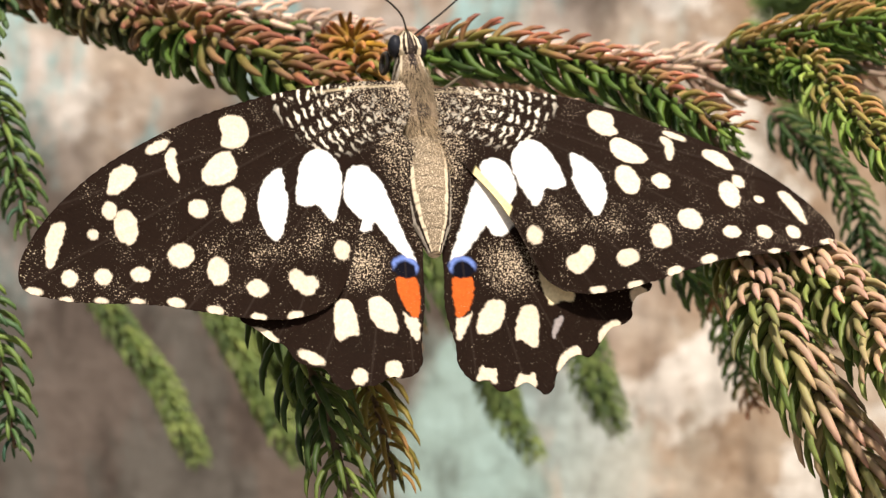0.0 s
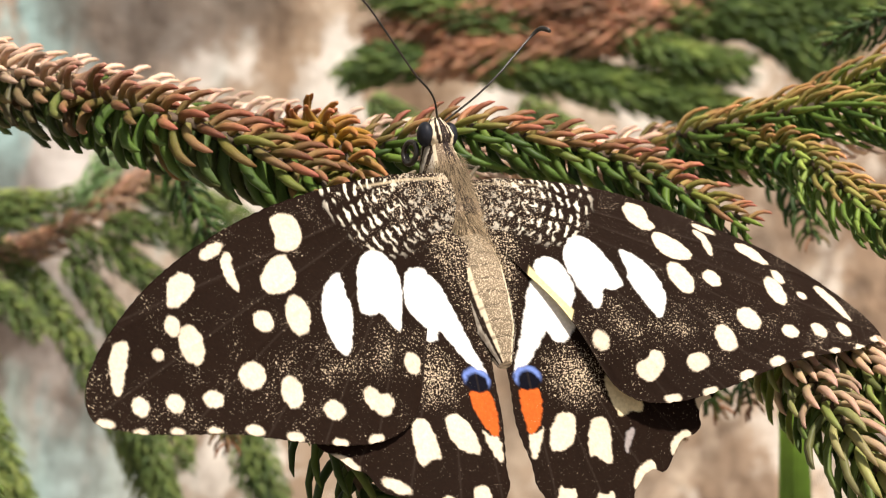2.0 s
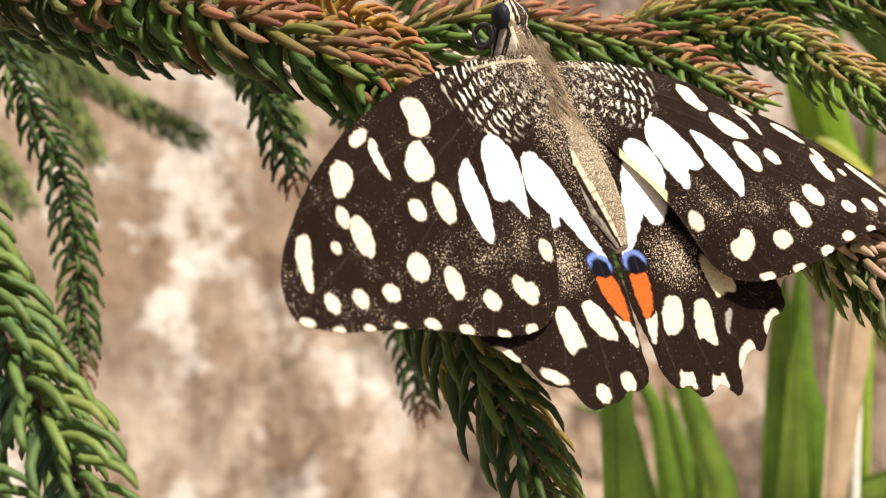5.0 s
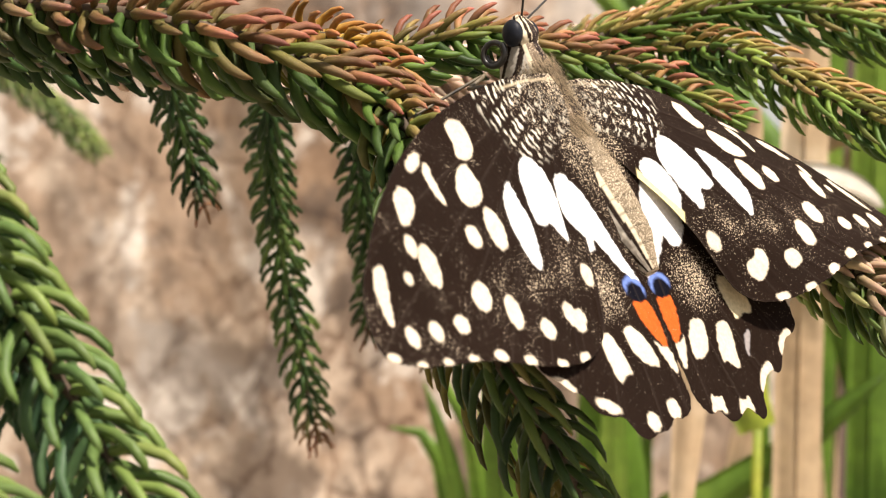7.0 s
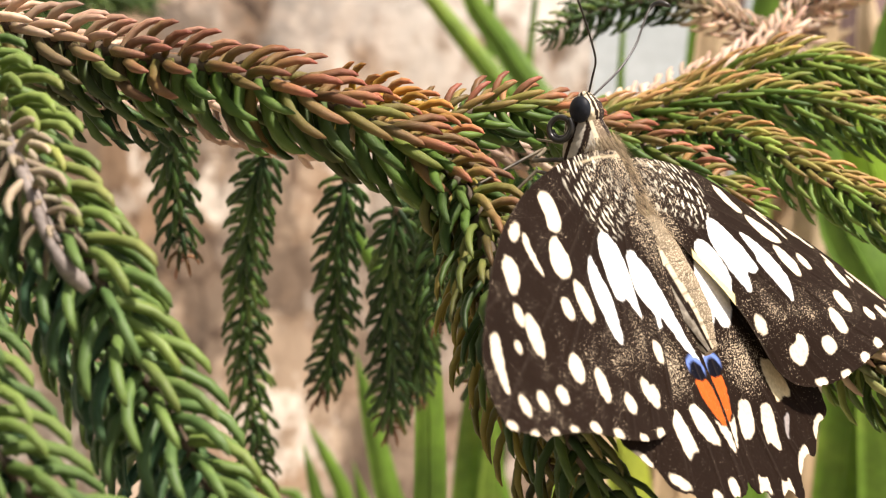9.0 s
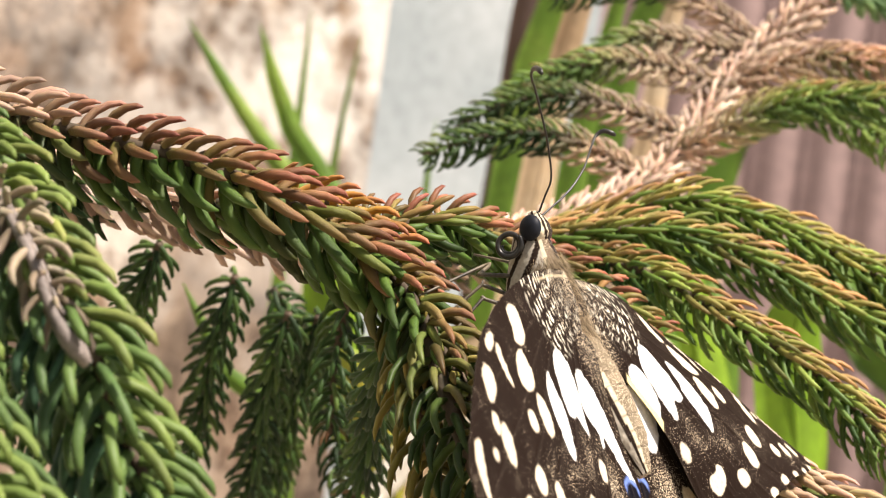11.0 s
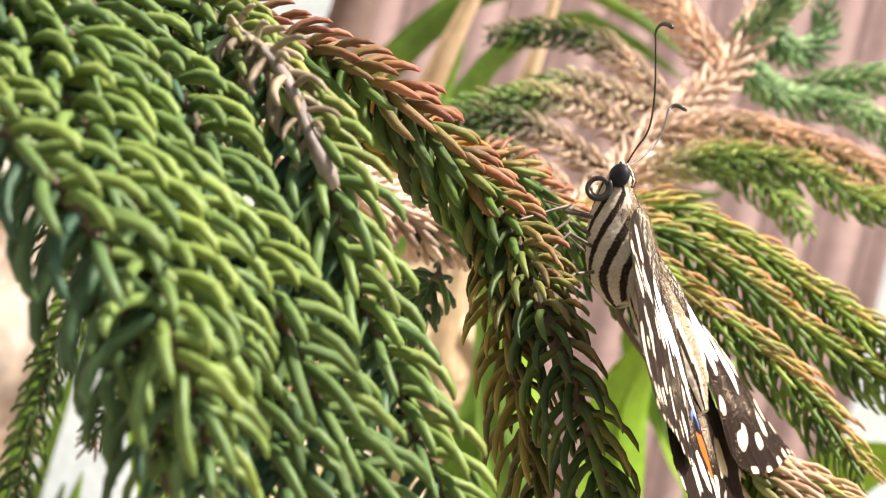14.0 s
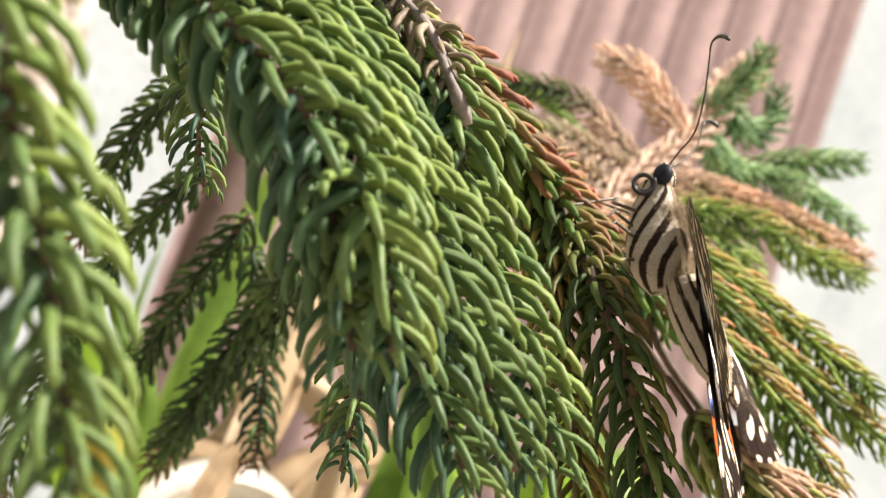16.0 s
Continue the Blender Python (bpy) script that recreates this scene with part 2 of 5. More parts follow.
def shoot(parent, points, length=5.0, per_mm=4.2, palette=GREEN, red=0.0, stem=0.55, brown_tip=0.0, spread=1.0, loose=None, taper=0.62, seed=0, width=1.0, bark=None, habit=1, gold=None, deepen=None, aged=0.0):
    """A leafy shoot along the points (mm): a stem, and needles in a spiral round it. loose: the stretch (from, to) of its length on which the needles are objects of their own."""
    rng = np.random.default_rng(seed + 11)
    rough_len = np.linalg.norm(np.diff(spline(points, 40), axis=0), axis=1).sum() * 1000
    n = max(12, int(rough_len))
    p = spline(points, n)
    p += np.cumsum(rng.normal(0, 0.00006, p.shape), axis=0) * np.linspace(0, 1, n)[:, None]
    t, u, v = frames_along(p)
    sv, sf, _, _ = tube(p, stem / 1000 * np.linspace(1.15, 0.5, n), 7)
    stem_ob = part("shoot", mesh_of("shoot", sv, sf), bark or BARK, parent)
    count = int(rough_len * per_mm)
    neat = (0.22, 0.45, 0.4, 0.35)[habit]
    s = np.sort(np.clip((np.arange(count) + rng.uniform(-0.3, 0.3, count) * neat) / count, 0, 0.999))
    f = s * (n - 1)
    i = np.minimum(f.astype(int), n - 2)
    w = (f - i)[:, None]
    pos = p[i] * (1 - w) + p[i + 1] * w
    ax, uu, vv = unit(t[i] * (1 - w) + t[i + 1] * w), u[i], v[i]
    phi = np.arange(count) * 2.39996 + rng.normal(0, 0.1 * neat, count)
    rad = unit(np.cos(phi)[:, None] * uu + np.sin(phi)[:, None] * vv)
    # the needles of the underside hang, those of the upper side lie closer
    low = -rad[:, 2]
    rad = unit(rad + np.array([0, 0, -1]) * ((0.09, 0.3, 0.12, 0.25)[habit] * spread * (0.5 + 0.5 * np.abs(low)))[:, None] + rng.normal(0, 0.07 * neat, rad.shape))
    rad = unit(rad - ax * (rad * ax).sum(1, keepdims=True))
    lean = rng.normal(0.0, 0.08 * neat, (count, 1)) + 0.1 * (1 - spread) + 0.12 * low[:, None] - (0.1, -0.07, 0.1, 0.1)[habit] * np.clip(-low, 0, 1)[:, None]
    ax2 = unit(ax + rad * lean + (0.32 if habit == 0 else 0.0) * np.array((0.25, -0.5, -0.83)))
    rad = unit(rad - ax2 * (rad * ax2).sum(1, keepdims=True))
    tan = np.cross(ax2, rad)
    ends = np.clip((1 - s) * rough_len / (1.6 * length), 0, 1)
    size = length / 1000 * rng.normal(1, 0.08 * neat, count) * (taper + (1 - taper) * ends) * (1 + (0.2 if habit == 1 else 0.12) * low)
    base = pos + rad * stem / 1000 * 0.7
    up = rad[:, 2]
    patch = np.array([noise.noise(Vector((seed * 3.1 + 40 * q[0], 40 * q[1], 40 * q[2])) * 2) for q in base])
    # lighter upwards; on full shoots sun and shade sides are painted in too
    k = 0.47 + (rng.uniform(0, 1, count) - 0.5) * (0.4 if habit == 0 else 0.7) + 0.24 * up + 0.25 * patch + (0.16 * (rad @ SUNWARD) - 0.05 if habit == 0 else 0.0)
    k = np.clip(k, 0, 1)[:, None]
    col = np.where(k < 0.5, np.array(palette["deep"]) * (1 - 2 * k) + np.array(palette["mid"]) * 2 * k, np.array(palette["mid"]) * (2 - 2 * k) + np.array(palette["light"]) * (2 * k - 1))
    red = np.interp(s, np.linspace(0, 1, len(red)), red) if isinstance(red, list) else np.full(count, float(red))
    r = np.clip((red * 2.2 - 1.0) + up * 0.9 + rng.normal(0, 0.24, count) + 0.5 * patch, 0, 1)[:, None] * np.minimum(1.0, red * 2)[:, None]
    blush = np.array(palette["red"]) * rng.uniform(0.6, 1.35, (count, 1)) * (np.interp(s, np.linspace(0, 1, len(deepen)), deepen)[:, None] if deepen else 1.0)
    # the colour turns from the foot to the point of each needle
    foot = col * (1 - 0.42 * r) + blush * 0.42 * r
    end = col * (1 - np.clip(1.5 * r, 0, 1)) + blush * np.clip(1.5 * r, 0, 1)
    b = np.clip((s - 1 + brown_tip) / max(brown_tip, 1e-6), 0, 1)[:, None] if brown_tip else 0
    foot, end = (c * (1 - b) + np.array(palette["tip"]) * b for c in (foot, end))
    if gold:
        g = np.exp(-((s - gold[0]) / gold[1]) ** 2)[:, None] * rng.uniform(0.2, 1.0, (count, 1))
        foot, end = foot * (1 - g) + np.array((0.5, 0.3, 0.03)) * g, end * (1 - g * 0.7) + np.array((0.4, 0.19, 0.03)) * g * 0.7
    if aged:
        g = np.clip((aged - s) / 0.2, 0, 1)[:, None] * rng.uniform(0.75, 1.0, (count, 1)) * (np.clip(0.75 + 1.2 * up, 0.1, 1)[:, None] if habit == 1 else 1.0)
        pale = np.array((0.56, 0.41, 0.33)) * rng.uniform(0.7, 1.3, (count, 1))
        foot, end = (c * (1 - g) + pale * g for c in (foot, end))
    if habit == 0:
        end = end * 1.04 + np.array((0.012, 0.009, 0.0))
    kind = rng.integers(0, 6, count) + 6 * habit
    out_v, out_c, out_f, start, made = [], [], [], 0, 0
    for a in range(count):
        shape_v, shape_f = SHAPES[kind[a]]
        if loose and loose[0] < s[a] < loose[1] and made < loose[2]:
            tone = int(np.clip(k[a, 0] * 2.99, 0, 2)) + 3 * int(r[a, 0] > 0.33) + 3 * int(r[a, 0] > 0.7)
            ob = new("needle", loose_needle(int(kind[a]), (loose[3], tone), foot[a], end[a]))
            ob.parent = stem_ob
            m = np.eye(4)
            m[:3, 0], m[:3, 1], m[:3, 2], m[:3, 3] = rad[a] * size[a], tan[a] * size[a] * width, ax2[a] * size[a], base[a]
            ob.matrix_basis = Matrix(m.tolist())
            made += 1
            continue
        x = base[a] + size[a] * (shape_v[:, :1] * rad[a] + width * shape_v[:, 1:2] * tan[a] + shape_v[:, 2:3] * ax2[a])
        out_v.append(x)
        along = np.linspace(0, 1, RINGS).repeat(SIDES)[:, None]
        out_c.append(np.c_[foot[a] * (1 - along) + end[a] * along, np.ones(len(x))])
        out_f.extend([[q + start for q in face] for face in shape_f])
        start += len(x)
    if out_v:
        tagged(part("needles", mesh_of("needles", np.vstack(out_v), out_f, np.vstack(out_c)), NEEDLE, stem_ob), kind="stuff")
    return stem_ob


def main_branch():
    b = thing("pine_branch", "drooping pine branch with red-tipped green needles under the butterfly", "branch")
    shoot(b, [(-66, 66, 25), (-43, 45, 18), (-35, 31, 16), (-28, 24, 14), (-21, 22, 11), (-15, 19, 8), (-14, 11, 1), (-15, 5, -4)], 6.7, 3.2, ARM, [0.86, 0.86, 0.82, 0.8, 0.74, 0.52, 0.28], 0.95, loose=(0.4, 0.97, 300, 0), seed=1, aged=0.46, deepen=[1.4, 1.1, 0.72, 0.75, 1.0, 1.35, 1.2])
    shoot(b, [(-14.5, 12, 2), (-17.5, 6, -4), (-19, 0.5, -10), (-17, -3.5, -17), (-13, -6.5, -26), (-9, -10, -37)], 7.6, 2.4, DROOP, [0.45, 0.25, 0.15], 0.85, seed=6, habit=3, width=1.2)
    shoot(b, [(-16, 48, 12), (-13, 40, 13), (-12, 32, 14), (-11, 24, 11), (-11, 17, 5)], 6.0, 3.0, ARM, [0.5, 0.7, 0.62, 0.4], 0.6, gold=(0.52, 0.24), seed=4)
    shoot(b, [(-11, 18, 6), (-14, 12.5, -4), (-14.5, 8.5, -12), (-11, 5.5, -20), (-7, 2, -27), (-4, -3, -36)], 7.0, 2.3, GOLDEN, [0.2, 0.3, 0.5], 0.6, seed=7, habit=3, width=1.2)
    shoot(b, [(-84, 48, 29), (-61, 56, 23), (-45, 63, 20), (-29, 66, 17), (-14, 63, 14), (0, 58, 12), (20, 60, 11), (46, 62, 12), (71, 69, 16), (109, 75, 29), (140, 83, 49), (166, 84, 70), (187, 86, 95)], 5.7, 3.1, PALE_OLD, 0.35, 1.1, seed=2)
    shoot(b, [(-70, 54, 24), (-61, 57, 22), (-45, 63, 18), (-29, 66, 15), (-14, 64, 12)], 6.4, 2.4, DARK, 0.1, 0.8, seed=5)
    shoot(b, [(-14, 30, 9), (3, 28, 14), (14, 28, 13), (23, 26, 11), (29, 22, 8), (37, 18, 4)], 5.6, 3.2, ARM, 0.54, 0.6, seed=3)
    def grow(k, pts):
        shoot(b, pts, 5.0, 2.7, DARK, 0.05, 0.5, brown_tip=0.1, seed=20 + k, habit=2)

    grow(0, [(0, 84, 14), (6, 92, 10), (13, 100, 3), (20, 106, -8)])
    grow(1, [(20, 90, 8), (30, 105, -2), (40, 118, -14), (48, 126, -30), (55, 132, -49)])
    grow(2, [(34, 89, 5), (44, 102, -7), (54, 113, -19), (62, 125, -31)])
    grow(3, [(33, 77, 1), (44, 90, -11), (54, 101, -23), (64, 111, -35)])
    grow(4, [(40, 78, 1), (51, 91, -10), (63, 104, -20), (74, 117, -31)])
    grow(5, [(4, 33, 0), (17, 45, -6), (30, 56, -13), (42, 68, -23)])
    grow(6, [(-20, 127, 16), (-13, 129, 4), (-7, 130, -8), (-5, 130, -23), (-5, 130, -38)])
    grow(7, [(28, 62, 5), (28, 63, -5), (29, 63, -14)])
    grow(8, [(33, 56, 3), (33, 56, -3), (34, 56, -7)])
    grow(9, [(52, 99, 4), (63, 99, -5), (68, 98, -15), (71, 96, -28)])
    grow(10, [(74, 97, 10), (78, 96, 4), (80, 95, -2)])
    for k, (pts, red) in enumerate((
            ([(52, 50, 15), (58, 43, 20), (63, 36, 23), (70, 28, 22), (77, 16, 17), (85, 2, 11)], 0.36),
            ([(38, 46, 14), (45, 40, 16), (53, 33, 18), (63, 25, 16), (75, 14, 10), (90, 1, 5)], 0.44),
            ([(40, 54, 12), (45, 40, 13), (47, 29, 12), (50, 17, 7), (56, 6, 1), (62, -4, -8)], 0.46))):
        shoot(b, pts, 6.4, 3.4, BRIGHT, red, 0.6, seed=40 + k, habit=3, width=1.15)
    shoot(b, [(35.5, 11, -7), (37, 5, -11), (38.8, -6, -17), (48.8, -13, -33), (54, -17, -41)], 7.8, 3.6, RUST, 0.58, 0.7, seed=50, habit=3, width=1.35)
    shoot(b, [(42.5, 10, -7), (45, 2, -11), (46.5, -5, -13), (50.5, -14, -18), (53.5, -23, -23)], 7.6, 3.6, RUST, 0.57, 0.6, seed=51, habit=3, width=1.35)
    for pts in ([(23, 26, 11), (30, 21, 2), (35.5, 11, -7)], [(29, 22, 8), (36, 19, 1), (42.5, 10, -7)]):
        tv, tf, _, _ = tube(spline(pts, 12), 0.0006, 7)
        part("twig", mesh_of("twig", tv, tf), BARK, b)
    shoot(b, [(38, 60, 12), (48, 61, 13), (52, 61, 14), (60, 61, 15)], 5.6, 4.4, GREEN, 0.35, 0.6, seed=52)
    def grow(k, pts, pal, red, aged=0.0, length=5.2):
        shoot(b, pts, length, 3.6, pal, red, 0.6, seed=60 + k, habit=2, aged=aged)

    grow(0, [(172, 85, 76), (201, 87, 77), (207, 75, 83), (214, 63, 88)], BLUISH, 0.0)
    grow(1, [(170, 84, 74), (193, 82, 74), (200, 70, 75), (209, 57, 70)], BLUISH, 0.1)
    grow(2, [(180, 85, 86), (194, 84, 84), (202, 82, 89), (201, 82, 97)], BLUISH, 0.0)
    grow(3, [(140, 82, 50), (147, 70, 56), (154, 54, 55), (164, 38, 52)], RUST, 0.85, 0.4)
    grow(4, [(116, 76, 34), (126, 62, 45), (134, 48, 47), (140, 41, 45), (146, 31, 45)], SOFT, 0.35, 0.3)
    grow(5, [(136, 68, 48), (144, 55, 43), (147, 51, 38)], SOFT, 0.0)
    grow(6, [(150, 84, 56), (131, 94, 56), (126, 102, 51), (123, 108, 46)], SOFT, 0.2, 0.66, 4.6)
    grow(7, [(140, 83, 49), (122, 90, 50), (113, 98, 46), (106, 104, 40)], SOFT, 0.3, 0.62, 4.4)
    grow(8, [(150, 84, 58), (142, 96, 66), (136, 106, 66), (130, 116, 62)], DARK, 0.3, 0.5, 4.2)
    grow(9, [(166, 84, 70), (160, 94, 80), (155, 103, 82)], OLD, 0.5, 1.2, 5.6)
    grow(10, [(172, 85, 78), (174, 78, 90), (173, 76, 96)], BLUISH, 0.0)
    grow(11, [(176, 85, 82), (182, 82, 92), (184, 80, 98)], OLD, 0.3)
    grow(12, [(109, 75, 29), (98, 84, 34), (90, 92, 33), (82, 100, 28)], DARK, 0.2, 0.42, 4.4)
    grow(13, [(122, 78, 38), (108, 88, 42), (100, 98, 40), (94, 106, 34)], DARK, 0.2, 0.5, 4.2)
    return b


def near_branch():
    b = thing("pine_branch", "lush green pine branch drooping in front of the butterfly", "branch")
    node = (-66, 64, 25)
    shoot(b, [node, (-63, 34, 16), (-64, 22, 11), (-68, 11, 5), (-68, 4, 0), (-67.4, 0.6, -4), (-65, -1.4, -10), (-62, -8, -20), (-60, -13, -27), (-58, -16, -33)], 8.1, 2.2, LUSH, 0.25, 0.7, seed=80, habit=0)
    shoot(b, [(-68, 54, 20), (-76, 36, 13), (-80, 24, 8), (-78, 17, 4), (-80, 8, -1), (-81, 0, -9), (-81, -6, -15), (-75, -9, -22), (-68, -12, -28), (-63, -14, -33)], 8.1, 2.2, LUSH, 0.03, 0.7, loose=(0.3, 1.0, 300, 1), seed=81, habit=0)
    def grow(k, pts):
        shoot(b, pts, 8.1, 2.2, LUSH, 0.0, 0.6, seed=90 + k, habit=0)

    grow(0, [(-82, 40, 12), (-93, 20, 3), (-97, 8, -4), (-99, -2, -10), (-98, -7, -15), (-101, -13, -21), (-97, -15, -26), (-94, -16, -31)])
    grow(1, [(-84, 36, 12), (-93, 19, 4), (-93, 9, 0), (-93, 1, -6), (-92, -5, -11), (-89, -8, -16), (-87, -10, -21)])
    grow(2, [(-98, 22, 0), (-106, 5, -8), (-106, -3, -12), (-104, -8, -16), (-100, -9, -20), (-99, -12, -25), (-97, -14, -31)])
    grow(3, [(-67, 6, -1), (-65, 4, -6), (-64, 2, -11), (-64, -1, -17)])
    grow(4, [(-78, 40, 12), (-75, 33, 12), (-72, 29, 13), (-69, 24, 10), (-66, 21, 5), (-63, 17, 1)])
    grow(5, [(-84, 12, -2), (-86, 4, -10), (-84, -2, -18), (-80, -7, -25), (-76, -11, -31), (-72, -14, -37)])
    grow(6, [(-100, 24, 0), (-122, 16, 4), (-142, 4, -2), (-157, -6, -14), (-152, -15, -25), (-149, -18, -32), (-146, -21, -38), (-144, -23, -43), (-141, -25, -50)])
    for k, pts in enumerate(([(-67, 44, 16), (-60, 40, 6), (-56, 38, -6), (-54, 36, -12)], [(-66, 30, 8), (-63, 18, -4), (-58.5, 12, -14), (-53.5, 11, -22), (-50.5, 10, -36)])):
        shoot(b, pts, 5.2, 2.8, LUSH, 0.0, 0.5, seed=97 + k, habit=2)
    shoot(b, [(-68, 15, 9), (-70.5, 9.4, 7), (-71.4, 5.0, 4.2), (-71.4, 0.6, -0.6)], 4.8, 1.7, WITHERED, 0.0, 0.35, seed=110, habit=1, bark=GREY_BARK)
    # bare dead twig stub on the outer shoot
    p = spline([(-71.0, 9.4, 7), (-72, 5.0, 4.2), (-72.2, 0.6, -0.6), (-70.2, -1.6, -3.8)], 14)
    v, f, _, _ = tube(p, np.array([0.5, 0.55, 0.6, 0.7, 0.6, 0.55, 0.6, 0.7, 0.6, 0.6, 0.75, 1.0, 1.1, 0.6]) / 1350, 8)
    part("dead_twig", mesh_of("dead_twig", v, f), GREY_BARK, b, "bare grey dead twig")
    return b


def back_branches():
    b = thing("background_pine_branch", "soft green pine branch hanging behind the butterfly", "branch")
    def grow(k, pts, pal, red):
        shoot(b, pts, 6.6, 3.2, BACK if pal is SOFT else pal, red, 0.7, seed=120 + k, habit=2)

    grow(0, [(-90, 385, -45), (-19, 381, -23), (-5, 376, -15), (13, 371, -4), (33, 365, 5)], OLD, 0.6)
    grow(1, [(13, 371, -6), (26, 366, -8), (42, 361, -14)], SOFT, 0.1)
    grow(2, [(4, 373, -15), (22, 367, -17), (34, 363, -29), (44, 359, -42)], SOFT, 0.1)
    grow(3, [(-5, 376, -17), (15, 369, -28), (33, 362, -50), (40, 358, -74), (45, 356, -89)], SOFT, 0.1)
    grow(4, [(-5, 376, -24), (8, 370, -42), (20, 365, -61), (25, 363, -80)], SOFT, 0.1)
    grow(5, [(-3, 374, -12), (3, 374, -2), (6, 374, 5), (6, 374, 11)], BLUISH, 0.0)
    grow(6, [(33, 365, 5), (61, 419, 2), (69, 416, -4), (80, 411, -14)], SOFT, 0.2)
    grow(7, [(-24, 382, -22), (-15, 379, -29), (-2, 373, -48), (10, 368, -69), (18, 365, -90)], SOFT, 0.0)
    grow(8, [(-100, 364, -50), (-87, 360, -68), (-76, 358, -83), (-65, 356, -104)], SOFT, 0.0)
    grow(9, [(-70, 362, -50), (-58, 359, -67), (-49, 358, -82), (-36, 355, -103)], SOFT, 0.0)
    grow(10, [(-58, 362, -52), (-45, 359, -67), (-31, 357, -82), (-19, 355, -98)], SOFT, 0.0)
    grow(11, [(10, 358, -58), (16, 356, -74), (20, 355, -88), (28, 353, -100)], SOFT, 0.0)
    grow(12, [(40, 357, -62), (45, 355, -77), (50, 353, -92)], SOFT, 0.0)
    grow(13, [(-64, 377, -27), (-43, 374, -20), (-31, 372, -11), (-12, 369, -8)], SOFT, 0.2)
    grow(14, [(-60, 377, -22), (-52, 375, -30), (-37, 371, -46), (-26, 368, -63), (-16, 364, -90)], SOFT, 0.0)
    grow(15, [(-74, 378, -32), (-63, 376, -46), (-51, 372, -64), (-41, 369, -91)], SOFT, 0.0)
    grow(16, [(2, 364, -54), (10, 361, -68), (17, 359, -80), (22, 357, -90)], SOFT, 0.0)
    grow(17, [(-46, 374, -20), (-39, 373, -25), (-24, 369, -33), (-12, 366, -45)], SOFT, 0.0)
    grow(18, [(90, 434, 20), (98, 431, 13), (107, 425, -4), (112, 421, -18)], SOFT, 0.0)
    grow(19, [(90, 434, 20), (101, 430, 14), (120, 419, 1), (140, 407, -11)], SOFT, 0.0)
    grow(20, [(50, 388, -4), (60, 382, -10), (68, 377, -16), (74, 373, -27)], SOFT, 0.0)
    grow(21, [(-52, 372, -26), (-43, 372, -37), (-34, 372, -49), (-29, 372, -58)], SOFT, 0.0)
    grow(22, [(-42, 378, -25), (-34, 378, -34), (-28, 378, -46), (-25, 378, -52)], SOFT, 0.0)
    grow(23, [(-56, 366, -36), (-47, 366, -48), (-38, 366, -60), (-28, 366, -72), (-19, 366, -84), (-11, 366, -95)], SOFT, 0.0)
    grow(24, [(-58, 370, -46), (-50, 370, -61), (-44, 370, -73), (-38, 370, -85), (-32, 370, -95)], SOFT, 0.0)
    grow(25, [(-46, 362, -51), (-35, 362, -68), (-26, 362, -80), (-22, 362, -94)], SOFT, 0.0)
    grow(26, [(-60, 360, -51), (-54, 360, -68), (-50, 360, -80), (-45, 360, -93)], SOFT, 0.0)
    grow(27, [(-40, 372, -25), (-37, 372, -17), (-34, 372, -7)], SOFT, 0.0)
    grow(28, [(-27, 370, -21), (-24, 370, -14), (-15, 370, -12), (-5, 370, -8)], SOFT, 0.0)
    grow(29, [(-58, 380, -27), (-52, 380, -41), (-49, 380, -53)], SOFT, 0.0)
    grow(30, [(128, 405, 20), (137, 399, 15), (147, 391, 6), (158, 381, -9)], SOFT, 0.0)
    c = thing("background_pine_branch", "blurred pine branch with browned needles before the wall", "branch")
    def grow(k, pts, pal, red):
        shoot(c, pts, 13.0, 3.0, DIM if pal is SOFT else BROWNED, red, 1.0, seed=150 + k, habit=2)

    grow(0, [(330, 545, 95), (262, 560, 66), (219, 569, 52), (189, 579, 45), (163, 587, 40), (149, 592, 35)], OLD, 0.9)
    grow(1, [(230, 566, 54), (199, 575, 60), (165, 590, 56), (130, 600, 44)], RUST, 0.9)
    grow(2, [(163, 587, 40), (180, 582, 36), (220, 568, 29), (262, 553, 20)], SOFT, 0.1)
    grow(3, [(215, 570, 52), (240, 560, 40), (262, 552, 36)], SOFT, 0.1)
    grow(4, [(229, 566, 55), (259, 556, 56), (280, 549, 46), (290, 544, 30)], SOFT, 0.0)
    grow(5, [(239, 563, 66), (269, 553, 63), (304, 542, 60)], SOFT, 0.0)
    grow(6, [(239, 563, 72), (275, 556, 78), (312, 548, 76)], SOFT, 0.0)
    grow(7, [(262, 560, 66), (290, 552, 70), (325, 540, 62)], SOFT, 0.0)
    grow(8, [(250, 560, 62), (276, 552, 56), (300, 544, 44)], SOFT, 0.0)
    grow(9, [(189, 579, 45), (160, 590, 56), (128, 598, 62)], SOFT, 0.0)
    grow(10, [(150, 592, 38), (132, 597, 36), (118, 600, 28)], SOFT, 0.0)
    return b, c


main_branch()
near_branch()
back_branches()


# ---- butterfly ----
def inside(poly, x, y):
    poly = np.asarray(poly, float)
    hit = np.zeros(x.shape, bool)
    for (x0, y0), (x1, y1) in zip(poly, np.roll(poly, -1, axis=0)):
        cross = (y0 > y) != (y1 > y)
        with np.errstate(divide="ignore", invalid="ignore"):
            hit ^= cross & (x < (x1 - x0) * (y - y0) / (y1 - y0) + x0)
    return hit


